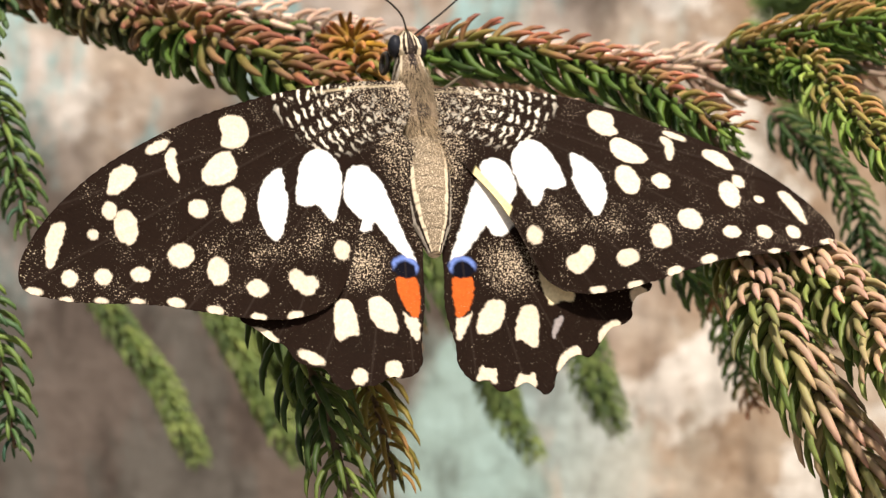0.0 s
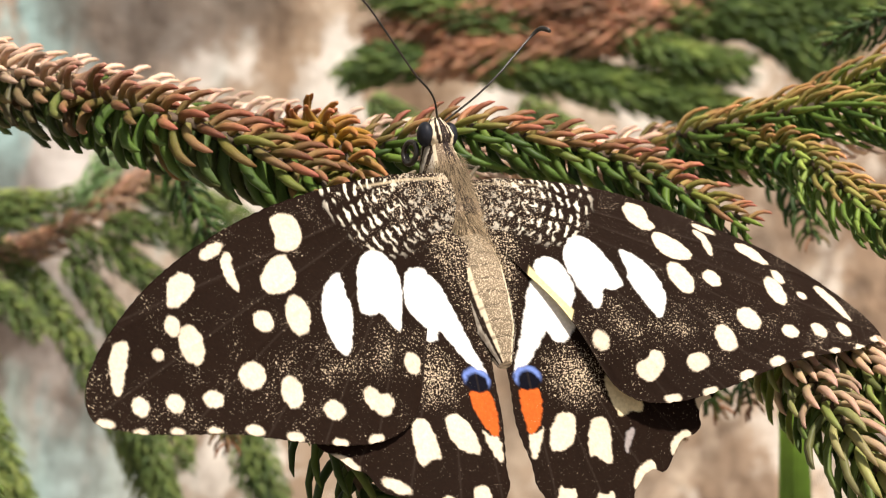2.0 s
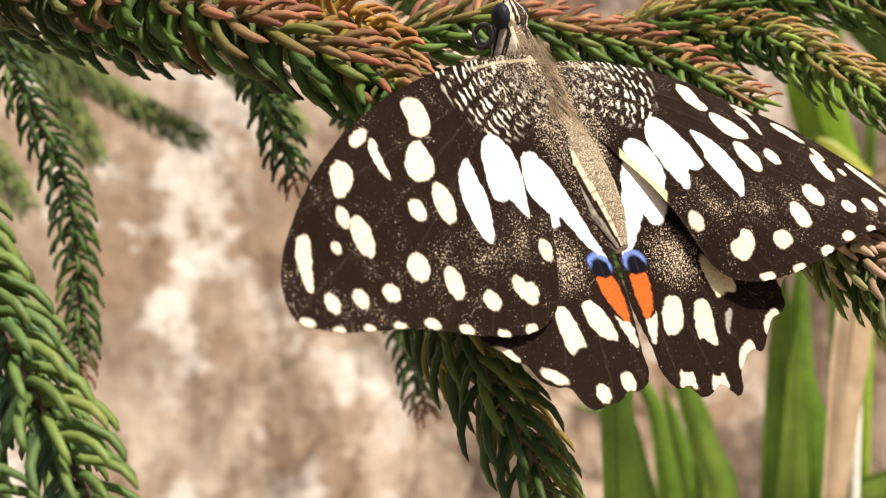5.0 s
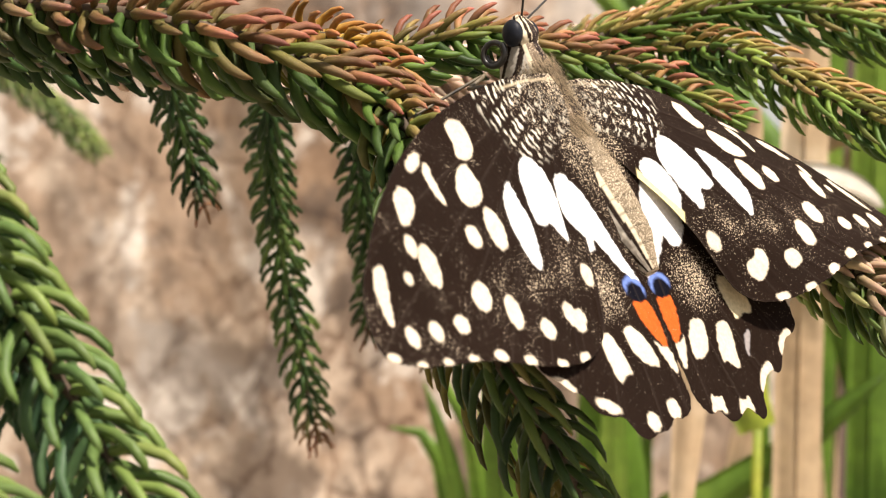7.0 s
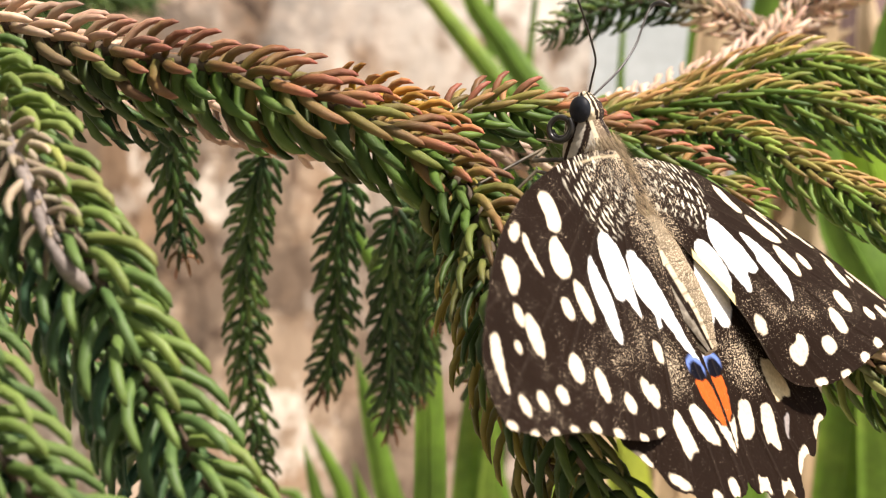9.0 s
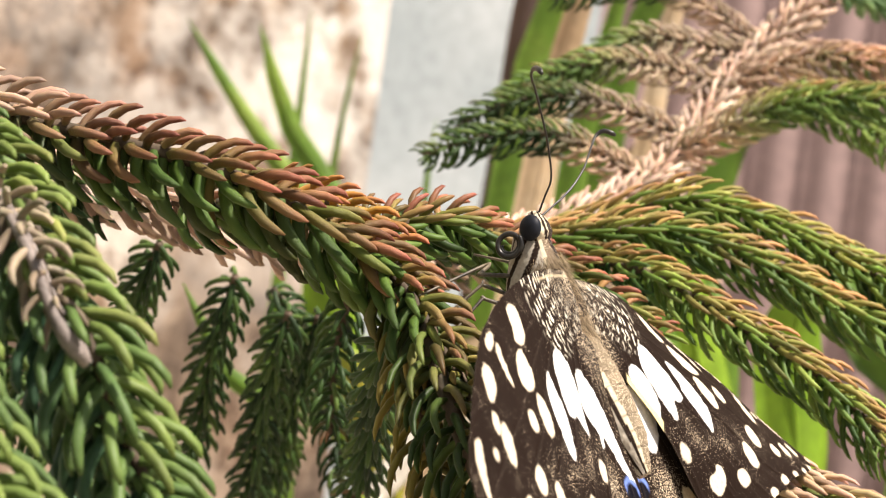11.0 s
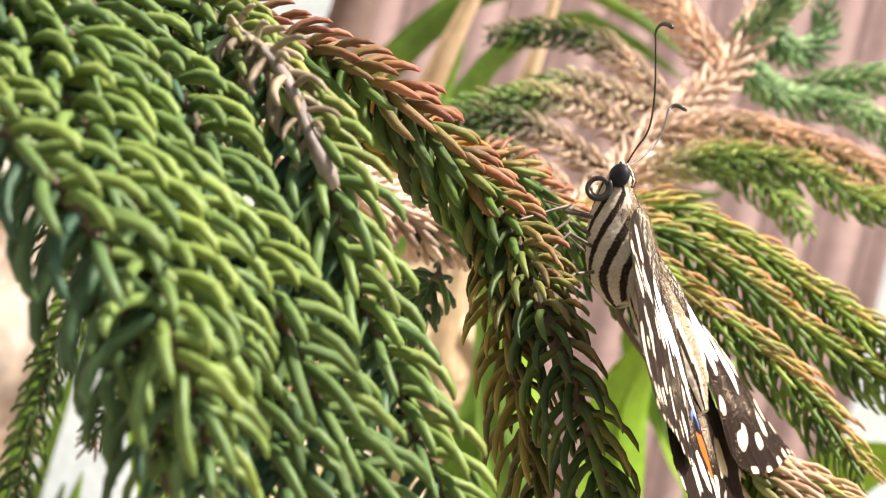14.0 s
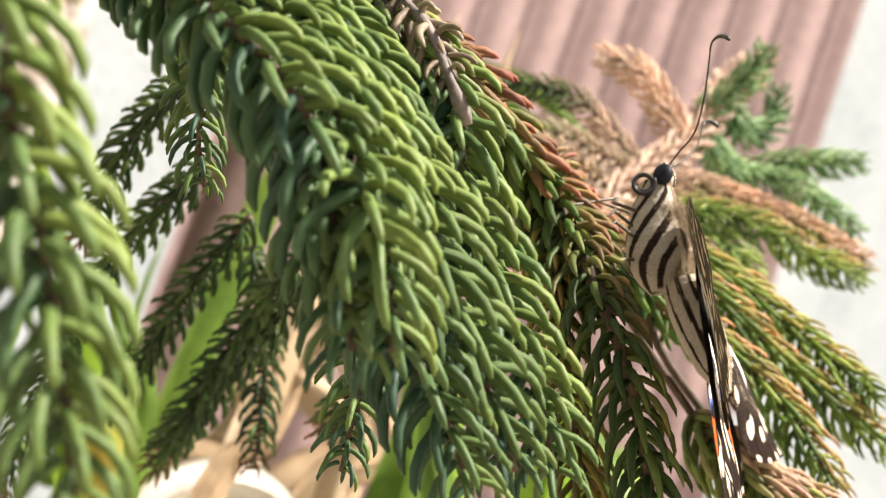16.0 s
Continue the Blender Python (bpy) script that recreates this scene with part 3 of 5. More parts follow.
def edge_distance(poly, x, y):
    """Distance to the outline and the nearest place on it."""
    poly = np.asarray(poly, float)
    best, px, py = np.full(x.shape, 1e9), x.copy(), y.copy()
    for (x0, y0), (x1, y1) in zip(poly, np.roll(poly, -1, axis=0)):
        dx, dy = x1 - x0, y1 - y0
        k = np.clip(((x - x0) * dx + (y - y0) * dy) / (dx * dx + dy * dy + 1e-9), 0, 1)
        qx, qy = x0 + k * dx, y0 + k * dy
        d = np.hypot(x - qx, y - qy)
        m = d < best
        best, px, py = np.where(m, d, best), np.where(m, qx, px), np.where(m, qy, py)
    return best, px, py


def rounded(poly, times=2):
    """The closed outline with its corners cut twice."""
    p = np.asarray(poly, float)
    for _ in range(times):
        q = np.roll(p, -1, axis=0)
        p = np.stack([0.78 * p + 0.22 * q, 0.22 * p + 0.78 * q], 1).reshape(-1, 2)
    return p


WHITE, CREAM, BLACK = (0.83, 0.81, 0.76), (0.69, 0.585, 0.44), (0.0125, 0.0068, 0.0045)
FORE = [(-1.8, 0.4), (0, -0.5), (3.1, -2.1), (8.4, -4.0), (13.3, -5.4), (19.8, -6.7), (25.1, -7.2), (31.1, -7.2), (36.6, -6.6), (41.4, -5.4), (45.4, -3.9), (48.6, -2.0), (50.3, 0.1), (50.4, 1.8), (47.4, 4.5), (43.9, 6.8), (40.1, 8.8), (36.6, 11.3), (33.2, 14.1), (29.7, 16.7), (26.9, 18.2), (24.7, 19.0), (22.2, 19.3), (19.8, 18.7), (17.4, 16.9), (14.4, 13.9), (11.0, 11.1), (6.0, 8.2), (1.8, 5.6), (-1.2, 3.2)]
FORE_SHAPES = [
    (CREAM, [(20.8, -5.5), (19.5, -5.7), (18.3, -5.1), (17.8, -3.9), (18.4, -2.4), (19.8, -1.6), (21.3, -1.9), (22.1, -3.0), (21.1, -3.8)]),
    (CREAM, [(21.4, -1.8), (21.6, -0.4), (22.1, 0.9), (23.8, 1.5), (26.0, 0.8), (26.4, -0.4), (25.1, -1.6), (22.9, -2.3)]),
    (CREAM, [(28.2, -5.0), (27.1, -5.2), (26.8, -4.5), (27.7, -3.6), (28.2, -1.9), (28.8, -1.0), (29.1, -2.0), (29.0, -3.5)]),
    (CREAM, [(35.8, -4.8), (34.9, -5.8), (33.3, -6.0), (32.3, -5.3), (32.3, -4.0), (34.3, -3.3), (35.8, -3.2), (36.7, -3.7)])]
FORE_MORE = [
    (CREAM, [(45.4, -2.4), (43.6, -3.7), (42.3, -3.2), (42.6, -2.4), (44.5, -0.8), (46.2, 0.8), (46.9, 0.5)]),
    (WHITE, [(17.7, 2.5), (17.4, 3.0), (18.5, 5.1), (18.8, 6.5), (21.0, 8.8), (22.6, 10.1), (23.3, 9.5), (23.3, 7.2), (22.1, 4.7), (19.8, 2.9)]),
    (WHITE, [(12.4, 2.6), (11.5, 3.6), (11.1, 5.5), (12.1, 7.7), (14.1, 9.8), (15.9, 11.3), (16.2, 9.9), (16.1, 8.3), (17.4, 8.3), (18.5, 7.2), (17.3, 5.7), (15.5, 3.6), (14.0, 2.6)])]
FORE_LAST = [
    (WHITE, [(11.2, 6.9), (10.0, 6.4), (8.6, 6.9), (8.0, 8.4), (12.6, 13.2), (13.3, 10.6), (12.9, 8.9)]),
    (CREAM, [(23.7, 13.7), (22.6, 13.6), (22.3, 14.9), (21.3, 15.4), (21.3, 16.5), (22.7, 17.2), (23.6, 16.8), (24.1, 15.5), (24.3, 14.7)])]
# round spots: place, half length, half width, angle
FORE_SPOTS = [(28.5, -6.0, 1.5, 0.6, 0), (37.4, -2.0, 1.0, 0.8, 60), (36.8, 0.5, 1.95, 1.3, 65), (40.4, -0.5, 0.6, 0.55, 0), (28.6, 2.5, 1.1, 1.1, 0), (24.8, 3.9, 2.1, 1.35, 55), (16.9, 14.4, 1.15, 0.9, 60), (27.8, 13.5, 1.25, 1.0, 150), (30.6, 9.7, 1.6, 1.2, 60), (33.2, 6.2, 1.5, 1.35, 0), (38.3, 5.9, 1.05, 0.85, 150), (42.0, 4.2, 0.95, 0.95, 0), (45.3, 2.6, 1.0, 0.85, 60)]
FORE_RIM = [(49.5, 2.1, 0.95, 0.45, 145), (47.0, 4.6, 0.75, 0.35, 145), (43.7, 6.5, 0.75, 0.35, 147), (40.3, 8.4, 0.75, 0.38, 147), (36.7, 10.6, 0.95, 0.6, 140), (33.4, 13.4, 0.95, 0.55, 140), (29.6, 16.4, 0.85, 0.45, 150), (25.8, 18.2, 0.9, 0.45, 165)]
HIND = [(0, 0), (3, 3.4), (9, 4.6), (14.5, 4.9), (17.2, 5.3), (21.2, 6.0), (23.9, 6.1), (26.6, 6.3), (27.9, 6.8), (29.5, 6.2), (30.4, 4.7), (30.3, 3.3), (31.7, 2.1), (32.2, 0.3), (33.0, -1.3), (32.6, -2.6), (30.8, -3.9), (31.0, -5.5), (30.7, -7.2), (28.9, -8.7), (28.9, -10.3), (27.8, -12.0), (27.3, -14.3), (24.2, -14.8), (16.5, -11.0), (5.4, -6.2)]
HIND_TORN = [(0, 0), (4, 2.0), (10.0, 2.6), (14.7, 2.8), (17.4, 2.9), (21.3, 3.5), (24.0, 3.3), (26.1, 2.9), (28.5, 3.1), (29.9, 2.3), (30.8, 1.3), (30.5, -0.1), (32.1, -1.0), (32.2, -2.1), (31.9, -3.0), (31.2, -4.6), (32.2, -5.5), (33.2, -6.5), (32.3, -7.6), (30.8, -8.0), (30.1, -8.8), (29.1, -9.8), (28.7, -11.1), (29.2, -11.8), (29.1, -12.6), (27.2, -14.1), (26.1, -15.2), (25.9, -16.8), (25.1, -18.0), (23.6, -18.1), (22.5, -19.0), (22.2, -20.6), (21.3, -21.2), (19.3, -19.0), (13.4, -12.0), (5.2, -6.6)]
TORN_MARKS = [
    ((0.7, 0.6, 0.38), [(18.0, -5.2), (18.2, -7.4), (20.6, -8.6), (22.8, -8.3), (22.2, -6.7), (22.9, -5.4), (20.9, -5.1)]),
    (CREAM, [(30.8, 4.6), (28.8, 3.6), (29.3, 2.8), (29.3, 1.8), (31.5, 2.2), (30.5, 3.0)]),
    (CREAM, [(32.1, 0.3), (30.1, -0.6), (30.6, -1.5), (30.1, -2.5), (32.2, -2.4), (31.6, -1.4)]),
    (CREAM, [(30.5, -4.8), (29.1, -5.4), (28.0, -6.5), (27.6, -7.9), (28.9, -8.3), (29.4, -6.6), (30.2, -5.7)]),
    (CREAM, [(27.8, -10.2), (26.4, -10.5), (25.5, -11.6), (25.1, -12.8), (26.0, -13.4), (26.5, -12.0), (27.4, -11.0)]),
    ((0.3, 0.27, 0.26), [(26.4, -5.0), (24.8, -5.5), (23.8, -6.6), (24.4, -6.8), (25.5, -6.0), (26.7, -5.4)]),
    (CREAM, [(21.3, -16.0), (21.9, -17.0), (22.4, -17.1), (22.7, -15.8), (23.6, -15.1), (22.3, -14.9)])]
HIND_SHAPES = [
    (WHITE, [(5.6, -5.5), (6.3, -2.0), (7.8, -0.6), (11.0, 1.2), (13.8, 2.9), (16.3, 4.5), (16.9, 4.2), (15.1, 1.8), (12.9, -0.4), (12.3, -1.2), (13.7, -1.2), (14.0, -2.6), (12.5, -4.5), (9, -6.5)]),
    (CREAM, [(23.0, -4.1), (22.3, -3.3), (22.4, -2.2), (24.1, -1.3), (26.5, -0.7), (26.2, -1.5), (27.4, -2.6), (27.2, -3.4)]),
    (CREAM, [(21.9, -0.5), (21.2, 0.4), (21.4, 1.7), (22.9, 2.9), (25.1, 3.6), (25.3, 2.4), (24.7, 0.5)]),
    (CREAM, [(22.2, 3.4), (23.1, 4.4), (22.9, 5.6), (26.0, 6.0), (25.0, 4.8)])]
ORANGE_PATCH = [(18.3, 2.3), (17.9, 4.7), (20.6, 5.4), (22.8, 5.6), (23.1, 4.9), (21.6, 3.5), (19.8, 2.6)]
HIND_RIM = [(28.4, -11.1, 1.6, 0.7, 75), (29.9, -5.6, 1.6, 0.65, 75), (31.1, 0.0, 0.95, 0.9, 0), (29.5, 3.6, 1.05, 1.0, 0)]


def wing_noise(x, y, scale, seed):
    return np.array([noise.noise(Vector((a * scale, b * scale, seed))) for a, b in zip(x.ravel(), y.ravel())]).reshape(x.shape)


def wing_pattern(x, y, fore, wob, torn, hem):
    """Pigment of the upper side at the places (mm): colour and dusting."""
    col = np.tile(np.array(BLACK), (len(x), 1))
    dust = np.full(len(x), 0.112)
    xs, ys = x + 0.16 * wob, y + 0.16 * np.roll(wob, 7)

    def lay(mask_distance, colour):
        k = np.clip(0.5 - mask_distance / 0.16, 0, 1)[:, None]
        col[:] = col * (1 - k) + np.array(colour) * k

    def signed(poly):
        r = rounded(poly)
        d, _, _ = edge_distance(r, xs, ys)
        return np.where(inside(r, xs, ys), -d, d)

    def oval(cx, cy, a, b, deg):
        c, s = math.cos(radians(deg)), math.sin(radians(deg))
        u, v = (xs - cx) * c + (ys - cy) * s, -(xs - cx) * s + (ys - cy) * c
        return (np.hypot(u / a, v / b) - 1) * min(a, b)

    if fore:
        # wavy pale lines across the cell at the wing's root, breaking up towards the body
        r = np.hypot(x + 1.0, (y - 0.5) * 1.1)
        slow, fast = wing_noise(x, y, 0.8, 31.0), wing_noise(x, y, 2.3, 37.0)
        wild = np.clip((11.5 - r) / 6, 0, 1)
        wave = np.sin(r * 2 * np.pi / 1.02 + (2.2 + 4.5 * wild) * slow + (1.2 + 2.4 * wild) * fast)
        brk = wing_noise(x, y, 1.1, 43.0) + 0.3 * np.sin(y * 3.0 + 3.0 * slow) + 0.16
        zone = np.clip((15.0 - r - 0.3 * y) / 1.2, 0, 1) * np.clip((6.4 - (y + 0.1 * x)) / 2.2, 0, 1) * np.clip((r - 2.0) / 4, 0.1, 1)
        k = (np.clip((wave - 0.3) * 2.4, 0, 1) * np.clip(brk * 4, 0, 1) * zone)[:, None] * 0.92
        pale = np.array((0.8, 0.74, 0.6)) * np.clip((r - 2) / 6, 0.65, 1)[:, None] + 0.02
        col[:] = col * (1 - k) + pale * k
        dust += 0.1 * np.clip((11.5 - np.hypot(x, y - 2)) / 5, 0, 1) + 0.09 * np.clip((5 - x) / 4, 0, 1)
        dust += 0.13 * np.clip(1 - np.abs(y - (13.5 - 0.28 * (x - 14))) / 4.0, 0, 1) * np.clip((x - 12) / 4, 0, 1) * np.clip((36 - x) / 10, 0, 1)
        dust += 0.07 * np.clip(wing_noise(x, y, 0.35, 51.0) * 2, -0.5, 1) + 0.06 * np.clip((x + 0.9 * y - 42) / 8, 0, 1)
        for colour, poly in FORE_SHAPES + FORE_MORE + FORE_LAST:
            lay(signed(poly), colour)
        for spot in FORE_SPOTS + FORE_RIM:
            lay(oval(*spot), CREAM)
        if hem:
            # yellowish hem of the hind margin
            off = np.abs((y - 9.65) * 0.835 - (x - 8.6) * 0.55)
            lay(np.maximum(off - 0.75, np.abs(x - 10.6) - 2.8), (0.74, 0.63, 0.32))
        costa = np.interp(x, [-2, 0, 3.1, 8.4, 13.3, 19.8], [0.4, -0.4, -1.9, -3.8, -5.2, -6.5])
        rim = np.clip(1 - np.abs(y - costa - 0.62) / 0.24, 0, 1) * np.clip((10 - x) / 3, 0, 1) * (0.35 if hem else 1.0)
        col[:] = col * (1 - 0.8 * rim[:, None]) + np.array((0.6, 0.5, 0.33)) * 0.8 * rim[:, None]
    else:
        dy = -2.9 if torn else 0.0
        xs, ys = xs, ys - dy * np.clip(x / 20, 0.2, 1.1)
        dust += 0.24 * np.clip(1 - np.hypot((x - 17.6) / 4.2, (ys + 2.2) / 4.6), 0, 1) ** 0.5
        dust += 0.13 * np.clip((ys - 0.55 * x + 5.2) / 2.0, 0, 1) * np.clip((16.5 - x) / 3, 0, 1) + 0.05 * np.clip((7 - x) / 3, 0, 1)
        for colour, poly in HIND_SHAPES:
            lay(signed(poly), colour)
        if torn:
            for colour, poly in TORN_MARKS:
                lay(signed(poly), colour)
        else:
            for spot in HIND_RIM:
                lay(oval(*spot), CREAM)
        lay(signed(ORANGE_PATCH), (0.52, 0.105, 0.018))
        ring = oval(17.1, 3.2, 1.55, 1.3, 75)
        lay(ring, (0.004, 0.004, 0.008))
        core = np.hypot((xs - 17.7) / 1.35, (ys - 3.2) / 1.2)
        blue = (np.clip(0.5 - ring / 0.3, 0, 1) * np.clip((core - 0.9 + 0.12 * wob) * 3.5, 0, 1) * np.clip((17.9 - xs) / 0.8, 0, 1))[:, None] * 0.95
        col[:] = col * (1 - blue) + np.array((0.15, 0.23, 0.56)) * blue
        dust = np.where(ring < 0.2, 0.05, dust)
    # dark veins fanning from the root
    for a in ((-6, 1, 8, 16, 24, 33, 42) if fore else (-40, -28, -17, -7, 2, 10)):
        off = np.abs(y * math.cos(radians(a)) - x * math.sin(radians(a)) * (1 + 0.004 * x))
        k = (np.clip(1 - off / 0.16, 0, 1) * 0.3 * np.clip((np.hypot(x, y) - 13) / 3, 0, 1) * (col[:, 0] < 0.1))[:, None]
        col[:] = col * (1 - k) + np.array((0.06, 0.045, 0.035)) * k
    return np.c_[col, dust]


def wing(parent, name, outline, root, e1, e2, normal, fore, surface=None, torn=False, label="", step=0.13, seed=3.0):
    """One wing: a thin two-sided membrane on its plane, with pattern, low veins and a little camber."""
    root, e1, e2, normal = (np.array(q, float) for q in (root, e1, e2, normal))
    out = rounded(outline, 2)
    lo, hi = out.min(0) - step, out.max(0) + step
    gx, gy = np.meshgrid(np.arange(lo[0], hi[0], step), np.arange(lo[1], hi[1], step), indexing="ij")
    ny = gx.shape[1]
    keep = inside(out, gx[:-1, :-1] + step / 2, gy[:-1, :-1] + step / 2)
    ii, jj = np.nonzero(keep)
    quads = np.stack([ii * ny + jj, (ii + 1) * ny + jj, (ii + 1) * ny + jj + 1, ii * ny + jj + 1], 1)
    used, inv = np.unique(quads, return_inverse=True)
    quads = inv.reshape(quads.shape)
    x, y = gx.ravel()[used], gy.ravel()[used]
    valence = np.bincount(quads.ravel(), minlength=len(used))
    rim = valence < 4
    d, px, py = edge_distance(out, x[rim], y[rim])
    rag = 0.12 * np.sin(px * 5.0) * np.sin(py * 4.1 + 1)
    x[rim], y[rim] = px + rag * 0.4, py + rag * 0.4
    wob = wing_noise(x, y, 1.7, seed) + 0.6 * wing_noise(x, y, 5.1, seed + 2)
    colour = wing_pattern(x, y, fore, wob, torn, surface is not None)
    if surface is None:
        flat = root + np.outer(x, e1) + np.outer(y, e2)
    else:
        flat = np.dot(np.stack([x, y, np.ones_like(x), x * x / 10, x * y / 10, y * y / 10], 1), np.transpose(surface))
    veins = sum(np.exp(-((y * math.cos(radians(a)) - x * math.sin(radians(a))) / 0.28) ** 2) for a in ((-6, 1, 8, 16, 24, 33, 42) if fore else (-40, -28, -17, -7, 2, 10)))
    lift = 0.06 * np.clip(veins, 0, 1) + 0.16 * np.sin(x * 0.25 + 0.3 * y) * np.clip(np.hypot(x, y) / 20, 0, 1) + 0.1 * wing_noise(x, y, 0.25, seed + 5)
    top = (flat + np.outer(lift, normal)) / 1000
    under = top - normal * 0.00007
    n = len(top)
    under_col = colour.copy()
    under_col[:, :3] = under_col[:, :3] * 0.85 + np.array((0.1, 0.085, 0.055)) * 0.35
    flip = np.dot(np.cross(e1, e2), normal) < 0
    upper, lower = (quads[:, ::-1], quads) if flip else (quads, quads[:, ::-1])
    pairs = {}
    for q in quads.tolist():
        for a, b in zip(q, q[1:] + q[:1]):
            pairs[(min(a, b), max(a, b))] = pairs.get((min(a, b), max(a, b)), 0) + 1
    side = [[a, b, b + n, a + n] for (a, b), c in pairs.items() if c == 1]
    me = mesh_of(name, np.vstack([top, under]), upper.tolist() + (lower + n).tolist() + side, np.vstack([colour, under_col]), "pattern")
    return part(name, me, WING, parent, label)


def butterfly():
    b = thing("butterfly", "black butterfly with cream spots and orange eyespots, wings spread", "butterfly")
    wing(b, "forewing", FORE, (-6.06, 2.67, 9.2), (-0.7661, -0.4869, -0.4195), (0.5754, -0.2287, -0.7853), (0.2864, -0.843, 0.4553), True, label="black forewing with cream and white spots")
    wing(b, "forewing", FORE, (0.5, 5.78, 9.3), (0.9394, -0.0923, -0.3301), (-0.3258, -0.5393, -0.7765), (0.1064, -0.837, 0.5367), True, ((0.9844, -0.2817, -1.0709, -0.0068, 0.001, -0.0157), (0.0133, -0.6742, 5.2846, -0.0061, -0.0845, 0.1412), (-0.2609, -0.7167, 8.4963, -0.0087, 0.0322, -0.0839)), label="black forewing with cream and white spots", seed=9.0)
    wing(b, "hindwing", HIND, (-4.91, 0.23, 4.41), (-0.1038, -0.4906, -0.8652), (0.9773, 0.1112, -0.1803), (0.1847, -0.8643, 0.4679), False, label="black hindwing with an orange and blue eyespot")
    wing(b, "hindwing", HIND_TORN, (0.63, 2.14, 4.48), (0.173, -0.3791, -0.909), (-0.9751, -0.196, -0.1039), (0.1388, -0.9044, 0.4035), False, torn=True, label="torn black hindwing with an orange and blue eyespot", seed=9.0)
    back = (0.18, -0.86, 0.46)
    pale, dark, line = (0.5, 0.45, 0.37, 0.12), (0.03, 0.02, 0.015, 0.12), (0.74, 0.64, 0.46, 0.1)

    def trunk(name, pts, radii, n, label, stripes, slant=14, flat=1.0):
        p = spline(pts, n)
        rr = np.interp(np.linspace(0, 1, n), np.linspace(0, 1, len(radii)), radii) / 1000
        v, f, a, s = tube(p, rr, 96, back, flat)
        a = np.abs(np.degrees((a + np.pi) % (2 * np.pi) - np.pi))
        v = v + unit(v - np.repeat(p, 96, axis=0)) * np.random.default_rng(4).normal(0, 0.00003, (len(v), 1))
        col = np.tile([0.17, 0.125, 0.085, 0.27] if name == "thorax" else [0.205, 0.162, 0.108, 0.3], (len(v), 1))
        if name == "thorax":
            col[a > 52] = pale
            col[(a > 40) & (a <= 52)] = line
        for lo, hi, c in stripes:
            turn = a + slant * (s - 0.5)
            k = (turn > lo) & (turn <= hi) & ((name != "thorax") | (a > 52))
            col[k] = c
        if name == "abdomen":
            ring = np.abs((s * 9 + 0.02 * a / 30) % 1 - 0.5) < 0.07
            col[ring & (a < 52), :3] *= 0.6
            v = v - unit(v - np.repeat(p, 96, axis=0)) * np.where(ring, 0.00005, 0.0)[:, None]
        else:
            mid = a < 15
            col[mid] = (0.03, 0.022, 0.02, 0.2)
        return part(name, mesh_of(name, v, f, col, "pattern"), FUR, b, label)

    trunk("thorax", [(-4.3, 8.6, 13.0), (-4.0, 8.1, 11.0), (-3.5, 7.2, 7.6), (-2.8, 5.6, 4.0), (-2.2, 3.4, 1.0)], [1.8, 2.9, 3.8, 4.2, 2.7], 80, "furry brown thorax with cream and black side stripes",
          [(-60, -46, dark), (-20, -4, dark), (24, 42, dark), (68, 88, dark), (114, 131, dark), (158, 174, dark), (204, 218, dark)], -165, 0.74)
    trunk("abdomen", [(-2.2, 2.4, 2.0), (-1.7, 0.7, -0.4), (-1.3, -1.8, -3.5), (-0.8, -4.3, -6.6), (-0.3, -6.7, -9.6)], [2.4, 2.8, 2.7, 2.2, 0.7], 110, "brown abdomen with cream side stripes",
          [(38, 51, line), (51, 64, dark), (64, 86, pale), (86, 100, dark), (100, 128, pale), (128, 138, dark), (138, 200, pale)])
    trunk("head", [(-4.3, 8.5, 15.3), (-4.3, 8.3, 14.8), (-4.2, 8.1, 13.8), (-4.0, 8.0, 12.4)], [0.5, 1.3, 1.75, 1.5], 30, "striped black and cream head",
          [(-10, 10, dark), (10, 20, line), (20, 34, dark), (34, 64, line), (64, 88, dark), (88, 200, pale)])
    lateral = np.array((0.93, 0.34, 0.0))
    for k in (-1, 1):
        bm = bmesh.new()
        bmesh.ops.create_uvsphere(bm, u_segments=28, v_segments=18, radius=0.00122)
        me = bpy.data.meshes.new("eye")
        bm.to_mesh(me)
        bm.free()
        me.polygons.foreach_set("use_smooth", np.full(len(me.polygons), True))
        e = part("eye", me, EYE, b, "glossy black compound eye")
        q = np.array((-4.2, 8.1, 13.6)) + lateral * 1.6 * k
        e.matrix_basis = Matrix.Translation(Vector(q) / 1000) @ Matrix.Diagonal((0.72, 1.02, 1.12, 1))
    for pts in ([(-4.2, 8.0, 14.9), (-4.9, 6.8, 17.1), (-6.0, 5.5, 18.4), (-7.7, 4.4, 19.8), (-10.2, 3.6, 22.8), (-13.2, 3.2, 26.6), (-14.6, 2.9, 27.9), (-15.7, 1.9, 28.5), (-16.4, 0.7, 28.4), (-16.9, -0.2, 27.9)],
                [(-3.6, 8.1, 14.9), (0.0, 7.8, 17.9), (2.6, 8.2, 20.4), (4.4, 9.0, 22.3), (5.9, 9.8, 23.8), (6.9, 10.2, 24.8), (7.5, 9.9, 25.4), (8.0, 9.3, 25.4), (8.4, 8.7, 25.1)]):
        p = spline(pts, 40)
        w = np.interp(np.linspace(0, 1, 40), [0, 0.74, 0.84, 0.92, 0.98, 1], [0.12, 0.11, 0.15, 0.29, 0.29, 0.14]) / 1000
        v, f, _, _ = tube(p, w, 8)
        part("antenna", mesh_of("antenna", v, f), CHITIN, b, "thin black clubbed antenna")
    # coiled proboscis
    turn = np.linspace(0, 2 * np.pi * 1.6, 60)
